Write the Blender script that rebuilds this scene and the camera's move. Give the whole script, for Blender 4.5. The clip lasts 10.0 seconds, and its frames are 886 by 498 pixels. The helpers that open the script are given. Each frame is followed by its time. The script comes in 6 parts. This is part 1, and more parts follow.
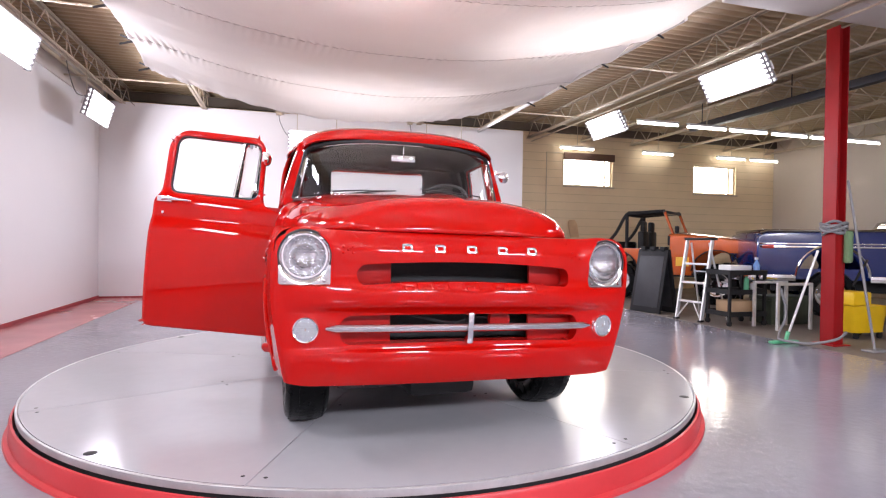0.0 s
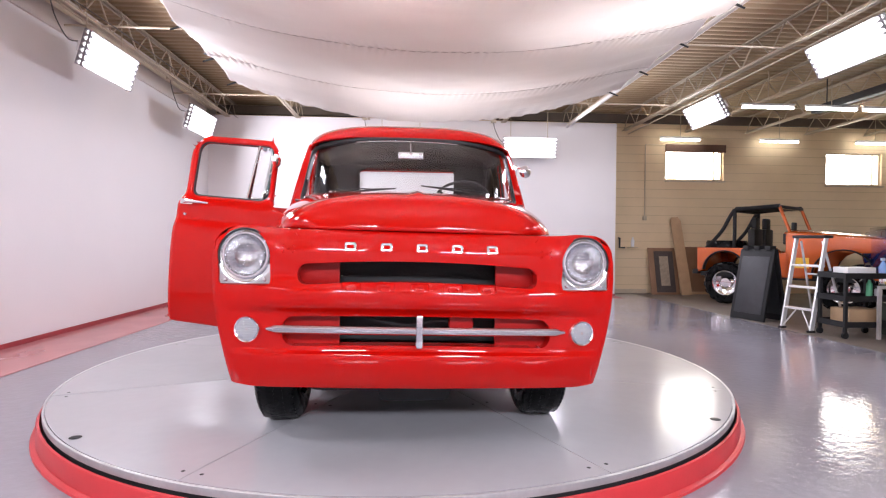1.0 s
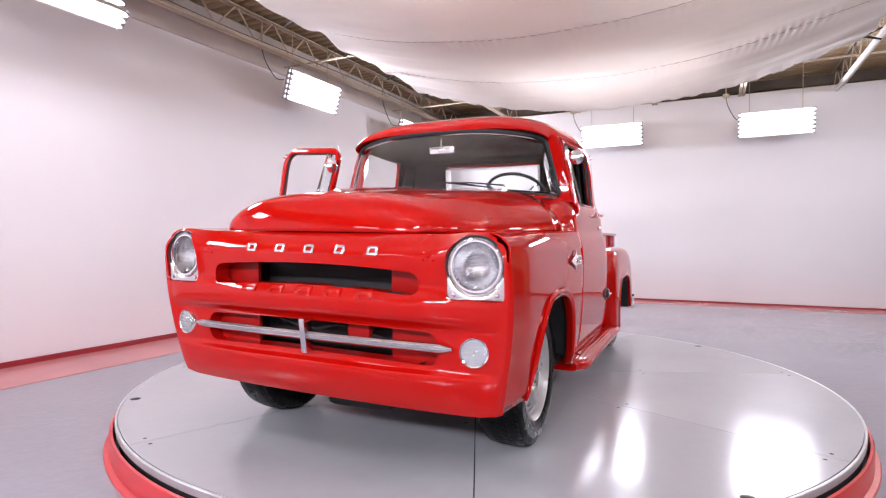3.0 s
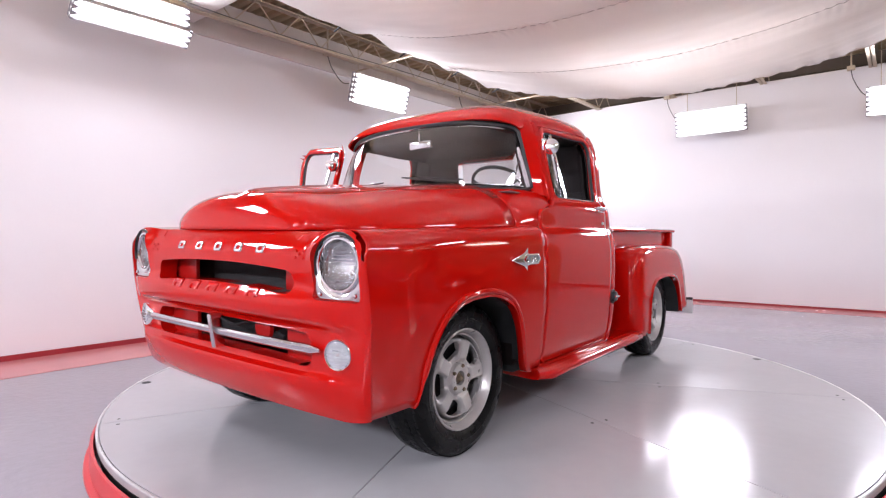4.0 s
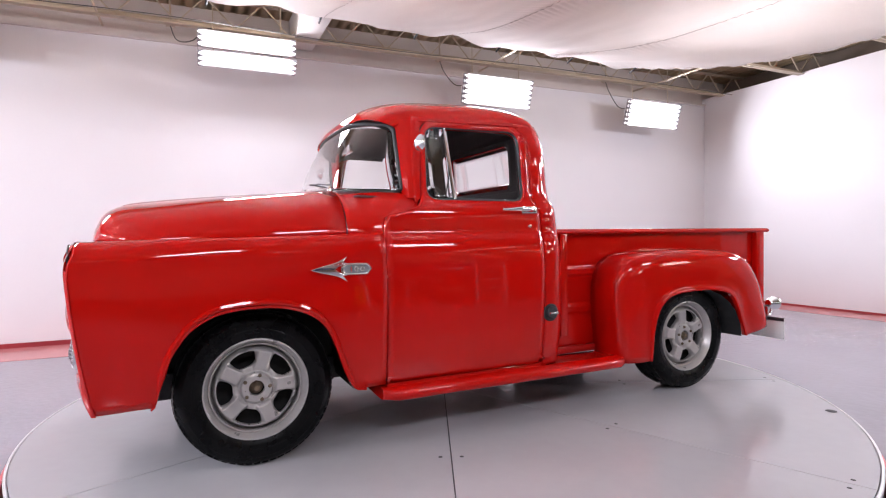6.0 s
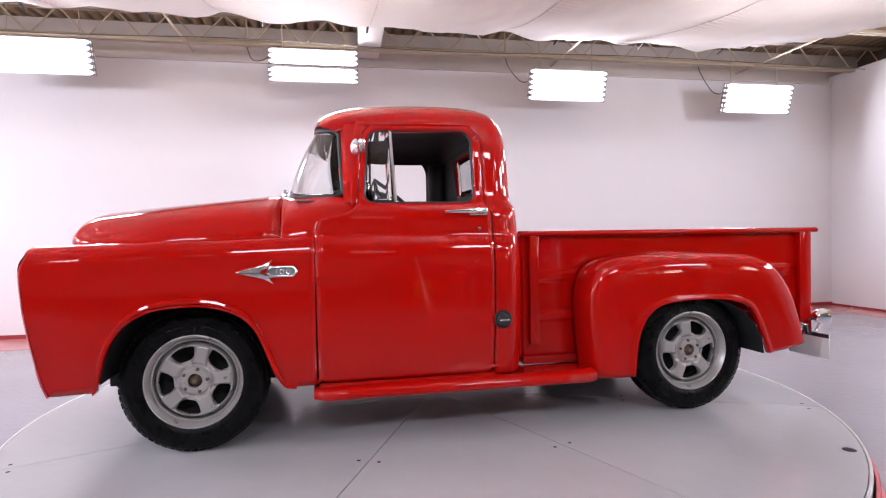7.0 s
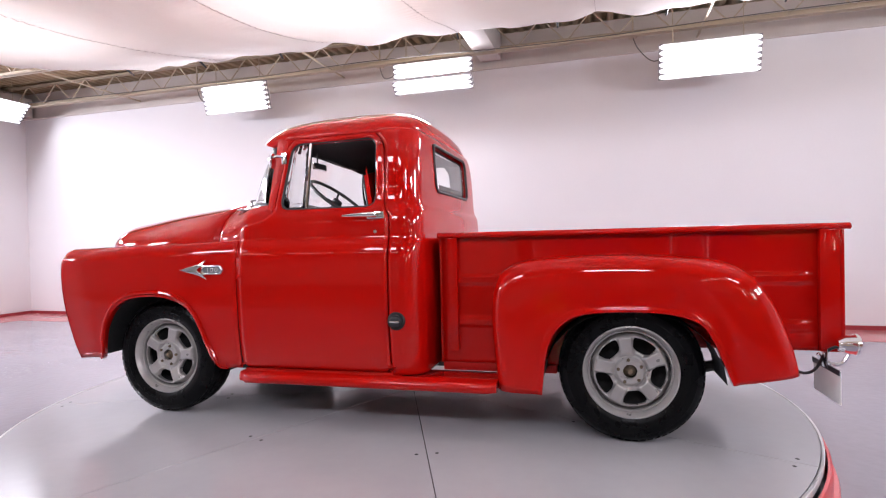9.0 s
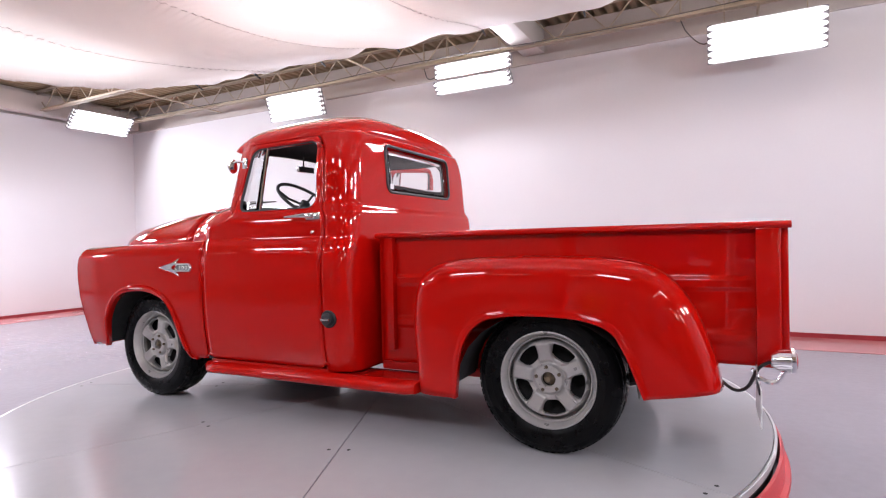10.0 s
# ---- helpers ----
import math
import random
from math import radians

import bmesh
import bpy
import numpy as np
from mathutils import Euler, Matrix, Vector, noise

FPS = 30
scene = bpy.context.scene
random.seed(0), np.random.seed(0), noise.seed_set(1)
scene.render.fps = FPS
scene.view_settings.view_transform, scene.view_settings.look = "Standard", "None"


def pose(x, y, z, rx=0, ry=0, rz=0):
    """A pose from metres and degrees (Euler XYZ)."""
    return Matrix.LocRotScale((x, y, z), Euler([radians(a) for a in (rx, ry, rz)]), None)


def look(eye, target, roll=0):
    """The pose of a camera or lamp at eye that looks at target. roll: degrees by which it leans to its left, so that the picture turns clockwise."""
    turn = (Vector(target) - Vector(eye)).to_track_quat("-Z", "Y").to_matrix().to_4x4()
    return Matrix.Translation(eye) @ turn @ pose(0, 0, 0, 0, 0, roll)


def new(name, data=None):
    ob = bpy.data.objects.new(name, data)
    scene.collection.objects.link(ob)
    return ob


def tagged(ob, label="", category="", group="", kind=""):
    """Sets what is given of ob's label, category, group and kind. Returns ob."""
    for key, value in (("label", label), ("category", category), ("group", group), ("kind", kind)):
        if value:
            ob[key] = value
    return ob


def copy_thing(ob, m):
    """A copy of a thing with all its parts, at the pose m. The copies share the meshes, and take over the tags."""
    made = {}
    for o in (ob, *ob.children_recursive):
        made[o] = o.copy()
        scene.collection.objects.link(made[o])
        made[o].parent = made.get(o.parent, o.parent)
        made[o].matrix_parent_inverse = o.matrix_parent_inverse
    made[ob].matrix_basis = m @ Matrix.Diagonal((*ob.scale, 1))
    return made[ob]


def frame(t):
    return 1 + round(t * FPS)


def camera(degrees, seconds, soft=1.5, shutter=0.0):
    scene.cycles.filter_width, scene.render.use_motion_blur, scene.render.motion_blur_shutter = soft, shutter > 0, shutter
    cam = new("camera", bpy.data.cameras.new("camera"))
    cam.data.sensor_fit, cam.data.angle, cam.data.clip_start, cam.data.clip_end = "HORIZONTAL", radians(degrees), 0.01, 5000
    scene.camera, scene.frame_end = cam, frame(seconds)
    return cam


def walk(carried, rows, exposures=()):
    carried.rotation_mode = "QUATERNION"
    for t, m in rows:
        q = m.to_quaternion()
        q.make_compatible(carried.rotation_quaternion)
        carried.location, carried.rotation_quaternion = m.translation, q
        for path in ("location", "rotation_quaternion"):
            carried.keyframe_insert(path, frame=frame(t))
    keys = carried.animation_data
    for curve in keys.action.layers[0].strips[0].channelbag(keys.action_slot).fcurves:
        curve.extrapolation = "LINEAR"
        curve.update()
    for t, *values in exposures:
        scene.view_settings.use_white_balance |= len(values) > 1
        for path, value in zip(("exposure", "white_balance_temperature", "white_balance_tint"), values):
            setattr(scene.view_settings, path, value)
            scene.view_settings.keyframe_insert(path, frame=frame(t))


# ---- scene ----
import functools

cam = camera(77.2, 10.0, soft=1.2)
PATH = [
    (0, (0.129, -0.17, 1.164), (0.681, 1.752, 1.138), 0.8),
    (0.5, (0.515, -0.151, 1.173), (0.869, 1.817, 1.141), 0.8),
    (1, (0.93, -0.137, 1.16), (1.055, 1.859, 1.132), 0.5),
    (1.5, (1.325, -0.056, 1.161), (1.205, 1.94, 1.133), 0.4),
    (2, (1.745, 0.042, 1.163), (1.354, 2.003, 1.134), 0.3),
    (2.5, (2.152, 0.22, 1.166), (1.499, 2.11, 1.136), 0.1),
    (4, (3.305, 1.084, 1.161), (2.032, 2.626, 1.121), -0.2),
    (4.5, (3.635, 1.471, 1.169), (2.185, 2.848, 1.128), -0.3),
    (5, (3.935, 1.903, 1.172), (2.335, 3.101, 1.13), -0.6),
    (5.5, (4.202, 2.363, 1.188), (2.48, 3.38, 1.144), -0.6),
    (7, (4.655, 3.829, 1.201), (2.686, 4.178, 1.163), -0.9),
    (7.5, (4.719, 4.319, 1.197), (2.722, 4.411, 1.16), -0.9),
    (8, (4.715, 4.792, 1.209), (2.721, 4.64, 1.173), -1.1),
    (8.5, (4.68, 5.258, 1.204), (2.714, 4.892, 1.171), -1.2),
    (9, (4.586, 5.727, 1.191), (2.667, 5.163, 1.162), -1.3),
    (9.5, (4.429, 6.179, 1.166), (2.573, 5.433, 1.141), -1.3),
    (10, (4.219, 6.62, 1.179), (2.448, 5.691, 1.153), -1.3),
]
walk(cam, [(t, look(eye, target, roll)) for t, eye, target, roll in PATH])

# ---- world and light ----
world = bpy.data.worlds.new("world")
scene.world = world
world.use_nodes = True
wn = world.node_tree
sky = wn.nodes.new("ShaderNodeTexSky")
sky.sky_type, sky.sun_disc = "NISHITA", False
sky.sun_elevation, sky.sun_rotation = radians(35), radians(160)
wn.links.new(sky.outputs[0], wn.nodes["Background"].inputs[0])
wn.nodes["Background"].inputs[1].default_value = 0.12
TUBE_POWER = 4.0
LAMP_WATTS = 82.0
SOUTH_WATTS = 200.0
EAST_WATTS = 42.0
CLOTH_WATTS = 135.0


# ---- materials ----
def mat(name, color, rough=0.5, metal=0.0, var=0.06, scale=6.0, bump=0.0, bump_scale=60.0, coat=0.0, rough_var=0.0, emit=0.0, trans=0.0, spec=0.5):
    """A principled material with large stains and a fine grain over its base colour."""
    m = bpy.data.materials.new(name)
    m.use_nodes = True
    nt = m.node_tree
    b = nt.nodes["Principled BSDF"]
    b.inputs["Base Color"].default_value = (*color, 1)
    b.inputs["Roughness"].default_value = rough
    b.inputs["Metallic"].default_value = metal
    b.inputs["Coat Weight"].default_value = coat
    b.inputs["Coat Roughness"].default_value = 0.015
    b.inputs["Transmission Weight"].default_value = trans
    b.inputs["Specular IOR Level"].default_value = spec
    if emit:
        b.inputs["Emission Color"].default_value = (*color, 1)
        b.inputs["Emission Strength"].default_value = emit
        return m
    tc = nt.nodes.new("ShaderNodeTexCoord")
    n1 = nt.nodes.new("ShaderNodeTexNoise")
    n1.inputs["Scale"].default_value, n1.inputs["Detail"].default_value = scale, 4
    n2 = nt.nodes.new("ShaderNodeTexNoise")
    n2.inputs["Scale"].default_value, n2.inputs["Detail"].default_value = bump_scale, 3
    for n in (n1, n2):
        nt.links.new(tc.outputs["Object"], n.inputs["Vector"])
    if var:
        add = nt.nodes.new("ShaderNodeMath")
        add.operation = "ADD"
        half = nt.nodes.new("ShaderNodeMath")
        half.operation, half.inputs[1].default_value = "MULTIPLY", 0.35
        nt.links.new(n2.outputs["Fac"], half.inputs[0])
        nt.links.new(n1.outputs["Fac"], add.inputs[0])
        nt.links.new(half.outputs[0], add.inputs[1])
        mr = nt.nodes.new("ShaderNodeMapRange")
        mr.inputs["From Min"].default_value, mr.inputs["From Max"].default_value = 0.35, 1.0
        mr.inputs["To Min"].default_value, mr.inputs["To Max"].default_value = 1 - var, 1 + var
        nt.links.new(add.outputs[0], mr.inputs["Value"])
        mix = nt.nodes.new("ShaderNodeVectorMath")
        mix.operation, mix.inputs[0].default_value = "SCALE", color
        nt.links.new(mr.outputs[0], mix.inputs["Scale"])
        nt.links.new(mix.outputs[0], b.inputs["Base Color"])
    if rough_var:
        rr = nt.nodes.new("ShaderNodeMapRange")
        rr.inputs["From Min"].default_value, rr.inputs["From Max"].default_value = 0.3, 0.7
        rr.inputs["To Min"].default_value, rr.inputs["To Max"].default_value = max(0.02, rough - rough_var), rough + rough_var
        nt.links.new(n1.outputs["Fac"], rr.inputs["Value"])
        nt.links.new(rr.outputs[0], b.inputs["Roughness"])
    if bump:
        bp = nt.nodes.new("ShaderNodeBump")
        bp.inputs["Strength"].default_value, bp.inputs["Distance"].default_value = bump, 0.01
        nt.links.new(n2.outputs["Fac"], bp.inputs["Height"])
        nt.links.new(bp.outputs[0], b.inputs["Normal"])
    return m


RED = mat("red_car_paint", (0.43, 0.0035, 0.002), 0.03, var=0.0, spec=0.34)
RED_IN = mat("red_inner_paint", (0.36, 0.006, 0.005), 0.35, var=0.1, scale=9, spec=0.3)
CHROME = mat("chrome", (0.86, 0.86, 0.88), 0.07, 1.0, var=0.04, scale=12, rough_var=0.03)
DULL_CHROME = mat("weathered_chrome", (0.62, 0.62, 0.63), 0.16, 1.0, var=0.12, scale=18, rough_var=0.06)
ALU = mat("brushed_bar", (0.66, 0.66, 0.68), 0.2, 1.0, var=0.04, scale=20, rough_var=0.03)
RUBBER = mat("tyre_rubber", (0.003, 0.003, 0.0034), 0.3, spec=0.14, var=0.25, scale=14, bump=0.08, bump_scale=160, rough_var=0.08)
SEAL = mat("black_rubber_seal", (0.012, 0.012, 0.013), 0.5, var=0.2)
DARK = mat("dark_underbody", (0.012, 0.012, 0.013), 0.7, var=0.4, scale=10, bump=0.2)
RIM = mat("silver_wheel_paint", (0.46, 0.445, 0.435), 0.30, 0.5, var=0.06, scale=16, rough_var=0.03)
RIM_DARK = mat("rusty_hub", (0.16, 0.12, 0.08), 0.6, 0.4, var=0.4, scale=40)
CABIN = mat("dark_brown_cabin_trim", (0.008, 0.005, 0.0045), 0.6, var=0.2, scale=8, bump=0.1, spec=0.2)
SEAT = mat("black_vinyl", (0.008, 0.007, 0.007), 0.45, spec=0.25, var=0.2, scale=14, bump=0.12)
GLASS = mat("clear_glass", (0.93, 0.95, 0.95), 0.0, trans=1.0, var=0, spec=0.4)
LENS = mat("lamp_glass", (0.93, 0.94, 0.95), 0.02, trans=1.0, var=0)
REFLECTOR = mat("lamp_reflector", (0.74, 0.75, 0.77), 0.1, 1.0, var=0.08, scale=30, bump=0.15, bump_scale=60)
AMBER = mat("amber_bulb", (0.42, 0.28, 0.24), 0.2, var=0.05)
PLATE = mat("plate_enamel", (0.74, 0.74, 0.74), 0.35, var=0.05)
PARK = mat("white_lamp_cup", (0.38, 0.38, 0.39), 0.3, 0.5, var=0.1, scale=40)
PLATE_MARK = mat("plate_marks", (0.2, 0.2, 0.22), 0.4, var=0.05)

WHITE_WALL = mat("white_wall_paint", (0.80, 0.785, 0.80), 0.75, var=0.025, scale=0.8, bump=0.03, bump_scale=40)
UPPER_WALL = mat("aged_upper_wall_paint", (0.64, 0.585, 0.545), 0.8, var=0.10, scale=1.6, bump=0.08)
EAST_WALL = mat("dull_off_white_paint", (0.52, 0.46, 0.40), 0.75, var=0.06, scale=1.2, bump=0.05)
TOP_BAND = mat("dark_brown_band", (0.13, 0.10, 0.075), 0.7, var=0.2, scale=3)
BEIGE = mat("beige_block_paint", (0.74, 0.59, 0.385), 0.7, var=0.07, scale=1.5, bump=0.08, bump_scale=50)
DECK = mat("cream_steel_deck", (0.47, 0.35, 0.21), 0.6, var=0.12, scale=2)
STEEL = mat("cream_joist_paint", (0.50, 0.42, 0.31), 0.55, var=0.12, scale=4)
WHITE_STEEL = mat("white_beam_paint", (0.62, 0.59, 0.55), 0.6, var=0.06, scale=3)
DARK_STEEL = mat("dark_steel", (0.03, 0.03, 0.035), 0.5, 0.3, var=0.2)
FLOOR = mat("grey_epoxy_floor", (0.275, 0.265, 0.30), 0.10, var=0.10, scale=0.7, bump=0.22, bump_scale=17, rough_var=0.05)
RED_BAND = mat("faded_red_floor_paint", (0.52, 0.20, 0.20), 0.22, var=0.1, scale=1.5, rough_var=0.06)
RED_EDGE = mat("red_base_paint", (0.50, 0.03, 0.035), 0.35, var=0.1, scale=3)
BASE_RED = mat("dark_red_base_paint", (0.30, 0.02, 0.028), 0.45, var=0.12, scale=4)
TABLE_TOP = mat("pale_grey_table_paint", (0.41, 0.41, 0.425), 0.17, var=0.06, scale=1.1, bump=0.025, bump_scale=12, rough_var=0.05, spec=0.36)
CLOTH = mat("white_cotton_cloth", (0.80, 0.775, 0.75), 0.85, var=0.03, scale=2.5, bump=0.15, bump_scale=26)
TUBE = mat("lit_tube", (0.97, 0.94, 1.0), 0.4, emit=TUBE_POWER)
SHOP_TUBE = mat("lit_shop_tube", (1.0, 0.97, 0.92), 0.4, emit=12.0)
FIXTURE = mat("white_fixture_enamel", (0.78, 0.78, 0.78), 0.35, var=0.04)
HOLDER = mat("grey_lamp_end", (0.30, 0.29, 0.31), 0.5, var=0.08)
BLACK = mat("black_plastic", (0.02, 0.02, 0.02), 0.5, var=0.2)
DAY = mat("bright_daylight", (1.0, 1.0, 1.0), 0.5, emit=12.0)

for m in (TUBE, SHOP_TUBE):
    m.cycles.emission_sampling = "NONE"

# horizontal fluting pressed into the lamp glass
ln_t = LENS.node_tree
wv = ln_t.nodes.new("ShaderNodeTexWave")
wv.bands_direction = "Z"
wv.inputs["Scale"].default_value = 24.0
wv.inputs["Distortion"].default_value = 0.3
wtc = ln_t.nodes.new("ShaderNodeTexCoord")
wbp = ln_t.nodes.new("ShaderNodeBump")
wbp.inputs["Strength"].default_value, wbp.inputs["Distance"].default_value = 0.55, 0.004
ln_t.links.new(wtc.outputs["Object"], wv.inputs["Vector"])
ln_t.links.new(wv.outputs["Fac"], wbp.inputs["Height"])
ln_t.links.new(wbp.outputs[0], ln_t.nodes["Principled BSDF"].inputs["Normal"])

# cloth lets the lamps behind it glow through
cn = CLOTH.node_tree
ctl = cn.nodes.new("ShaderNodeBsdfTranslucent")
ctl.inputs["Color"].default_value = (0.87, 0.83, 0.79, 1)
cmx = cn.nodes.new("ShaderNodeMixShader")
cmx.inputs[0].default_value = 0.42
cn.links.new(cn.nodes["Principled BSDF"].outputs[0], cmx.inputs[1])
cn.links.new(ctl.outputs[0], cmx.inputs[2])
cn.links.new(cmx.outputs[0], cn.nodes["Material Output"].inputs["Surface"])


# ---- mesh helpers ----
def finish(bm, angle=35, merge=0.0):
    if merge:
        bmesh.ops.remove_doubles(bm, verts=bm.verts, dist=merge)
    bmesh.ops.recalc_face_normals(bm, faces=bm.faces)
    me = bpy.data.meshes.new("mesh")
    bm.to_mesh(me)
    bm.free()
    me.shade_smooth()
    me.set_sharp_from_angle(angle=radians(angle))
    return me


def part(name, bm, material, parent=None, label="", angle=35, thick=0.0, offset=-1.0, merge=0.0):
    me = bm if isinstance(bm, bpy.types.Mesh) else finish(bm, angle, merge)
    if len(me.materials) == 0:
        me.materials.append(material)
    ob = new(name, me)
    if parent is not None:
        ob.parent = parent
    if thick:
        so = ob.modifiers.new("thickness", "SOLIDIFY")
        so.thickness, so.offset = thick, offset
    if label:
        ob["label"] = label
    return ob


def thing(name, label, category, group="", at=None, kind=""):
    e = new(name)
    e.empty_display_size = 0.2
    if at is not None:
        e.matrix_world = at
    return tagged(e, label, category, group, kind)


def box(bm, x0, y0, z0, x1, y1, z1, bevel=0.0, m=None):
    mm = Matrix.Translation(((x0 + x1) / 2, (y0 + y1) / 2, (z0 + z1) / 2)) @ Matrix.Diagonal((abs(x1 - x0), abs(y1 - y0), abs(z1 - z0), 1))
    if m is not None:
        mm = m @ mm
    r = bmesh.ops.create_cube(bm, size=1, matrix=mm)
    if bevel:
        es = list({e for v in r["verts"] for e in v.link_edges})
        bmesh.ops.bevel(bm, geom=es, offset=bevel, segments=2, affect="EDGES", profile=0.6)
    return bm


def boxm(*a, bevel=0.0, m=None):
    return box(bmesh.new(), *a, bevel=bevel, m=m)


def grid(bm, rows, close_u=False, close_v=False):
    """Quads between rows of points; returns the rows of vertices."""
    vs = [[bm.verts.new(p) for p in r] for r in rows]
    n, k = len(vs), len(vs[0])
    for i in range(n if close_v else n - 1):
        for j in range(k if close_u else k - 1):
            a, b = vs[i], vs[(i + 1) % n]
            q = (a[j], a[(j + 1) % k], b[(j + 1) % k], b[j])
            if len(set(q)) == 4:
                bm.faces.new(q)
    return vs


def sweep(bm, pts, r, seg=8, closed=False, caps=True, flat=1.0):
    """A round bar along points; r is a radius or one radius for each point."""
    pts = [Vector(p) for p in pts]
    n = len(pts)
    rs = r if isinstance(r, (list, tuple)) else [r] * n
    rows, up = [], None
    for i, p in enumerate(pts):
        a = pts[(i - 1) % n] if (closed or i > 0) else p
        b = pts[(i + 1) % n] if (closed or i < n - 1) else p
        d = (b - a).normalized()
        if up is None:
            up = d.orthogonal().normalized()
        up = (up - d * up.dot(d)).normalized()
        w = d.cross(up)
        rows.append([p + (up * math.cos(t) + w * math.sin(t) * flat) * rs[i] for t in (2 * math.pi * k / seg for k in range(seg))])
    vs = grid(bm, rows, close_u=True, close_v=closed)
    if caps and not closed:
        bm.faces.new(vs[0][::-1])
        bm.faces.new(vs[-1])
    return bm


def revolve(bm, prof, seg=32, m=None):
    """prof: (radius, height) pairs turned round z."""
    rows = []
    for k in range(seg):
        t = 2 * math.pi * k / seg
        rows.append([Vector((r * math.cos(t), r * math.sin(t), h)) for r, h in prof])
    if m is not None:
        rows = [[m @ p for p in r] for r in rows]
    grid(bm, rows, close_v=True)
    bmesh.ops.remove_doubles(bm, verts=bm.verts, dist=1e-5)
    return bm


def curve(pts, n):
    """n points of a smooth curve through pts."""
    p = np.array(pts, float)
    q = np.vstack([2 * p[0] - p[1], p, 2 * p[-1] - p[-2]])
    out = []
    for s in np.linspace(0, len(p) - 1, n):
        i = min(int(s), len(p) - 2)
        t = s - i
        a, b, c, d = q[i:i + 4]
        out.append(0.5 * (2 * b + (c - a) * t + (2 * a - 5 * b + 4 * c - d) * t * t + (3 * b - a - 3 * c + d) * t ** 3))
    return [tuple(float(v) for v in o) for o in out]


@functools.lru_cache(maxsize=None)
def slopes(xs, ys):
    """Slopes of a smooth curve through the points that never overshoots."""
    n = len(xs)
    h = [xs[i + 1] - xs[i] for i in range(n - 1)]
    d = [(ys[i + 1] - ys[i]) / h[i] for i in range(n - 1)]
    m = [d[0]] + [0.0] * (n - 2) + [d[-1]]
    for i in range(1, n - 1):
        if d[i - 1] * d[i] > 0:
            a, b = 2 * h[i] + h[i - 1], h[i] + 2 * h[i - 1]
            m[i] = (a + b) / (a / d[i - 1] + b / d[i])
    return m


def lerp1(x, xs, ys):
    xs, ys = tuple(xs), tuple(ys)
    if x <= xs[0]:
        return ys[0]
    if x >= xs[-1]:
        return ys[-1]
    i = 0
    while xs[i + 1] <= x:
        i += 1
    m, h = slopes(xs, ys), xs[i + 1] - xs[i]
    t = (x - xs[i]) / h
    return float((1 + 2 * t) * (1 - t) ** 2 * ys[i] + t * (1 - t) ** 2 * h * m[i] + t * t * (3 - 2 * t) * ys[i + 1] + t * t * (t - 1) * h * m[i + 1])


def smooth(x, a, b):
    t = min(1, max(0, (x - a) / (b - a)))
    return t * t * (3 - 2 * t)


def sd_poly(poly):
    """Signed distance to a closed outline, negative inside."""
    P = np.array(poly, float)
    Q = np.roll(P, -1, 0)

    def f(x, y):
        p = np.array((x, y))
        e, w = Q - P, p - P
        t = np.clip((w * e).sum(1) / (e * e).sum(1), 0, 1)
        d = np.sqrt(((w - e * t[:, None]) ** 2).sum(1).min())
        c = (P[:, 1] > y) != (Q[:, 1] > y)
        with np.errstate(divide="ignore", invalid="ignore"):
            xi = P[:, 0] + (y - P[:, 1]) / (Q[:, 1] - P[:, 1]) * (Q[:, 0] - P[:, 0])
        return -d if (np.count_nonzero(c & (x < xi)) % 2) else d
    return f


def sd_box(cx, cy, hx, hy, r):
    def f(x, y):
        dx, dy = abs(x - cx) - hx + r, abs(y - cy) - hy + r
        return math.hypot(max(dx, 0), max(dy, 0)) + min(max(dx, dy), 0) - r
    return f


def rounded(poly, r, n=5):
    """The outline with its corners rounded by about r."""
    out, k = [], len(poly)
    for i in range(k):
        p, a, b = Vector(poly[i]), Vector(poly[i - 1]), Vector(poly[(i + 1) % k])
        rr = min(r, (a - p).length * 0.45, (b - p).length * 0.45)
        s, e = p + (a - p).normalized() * rr, p + (b - p).normalized() * rr
        for j in range(n + 1):
            t = j / n
            out.append(tuple((1 - t) ** 2 * s + 2 * t * (1 - t) * p + t * t * e))
    return out


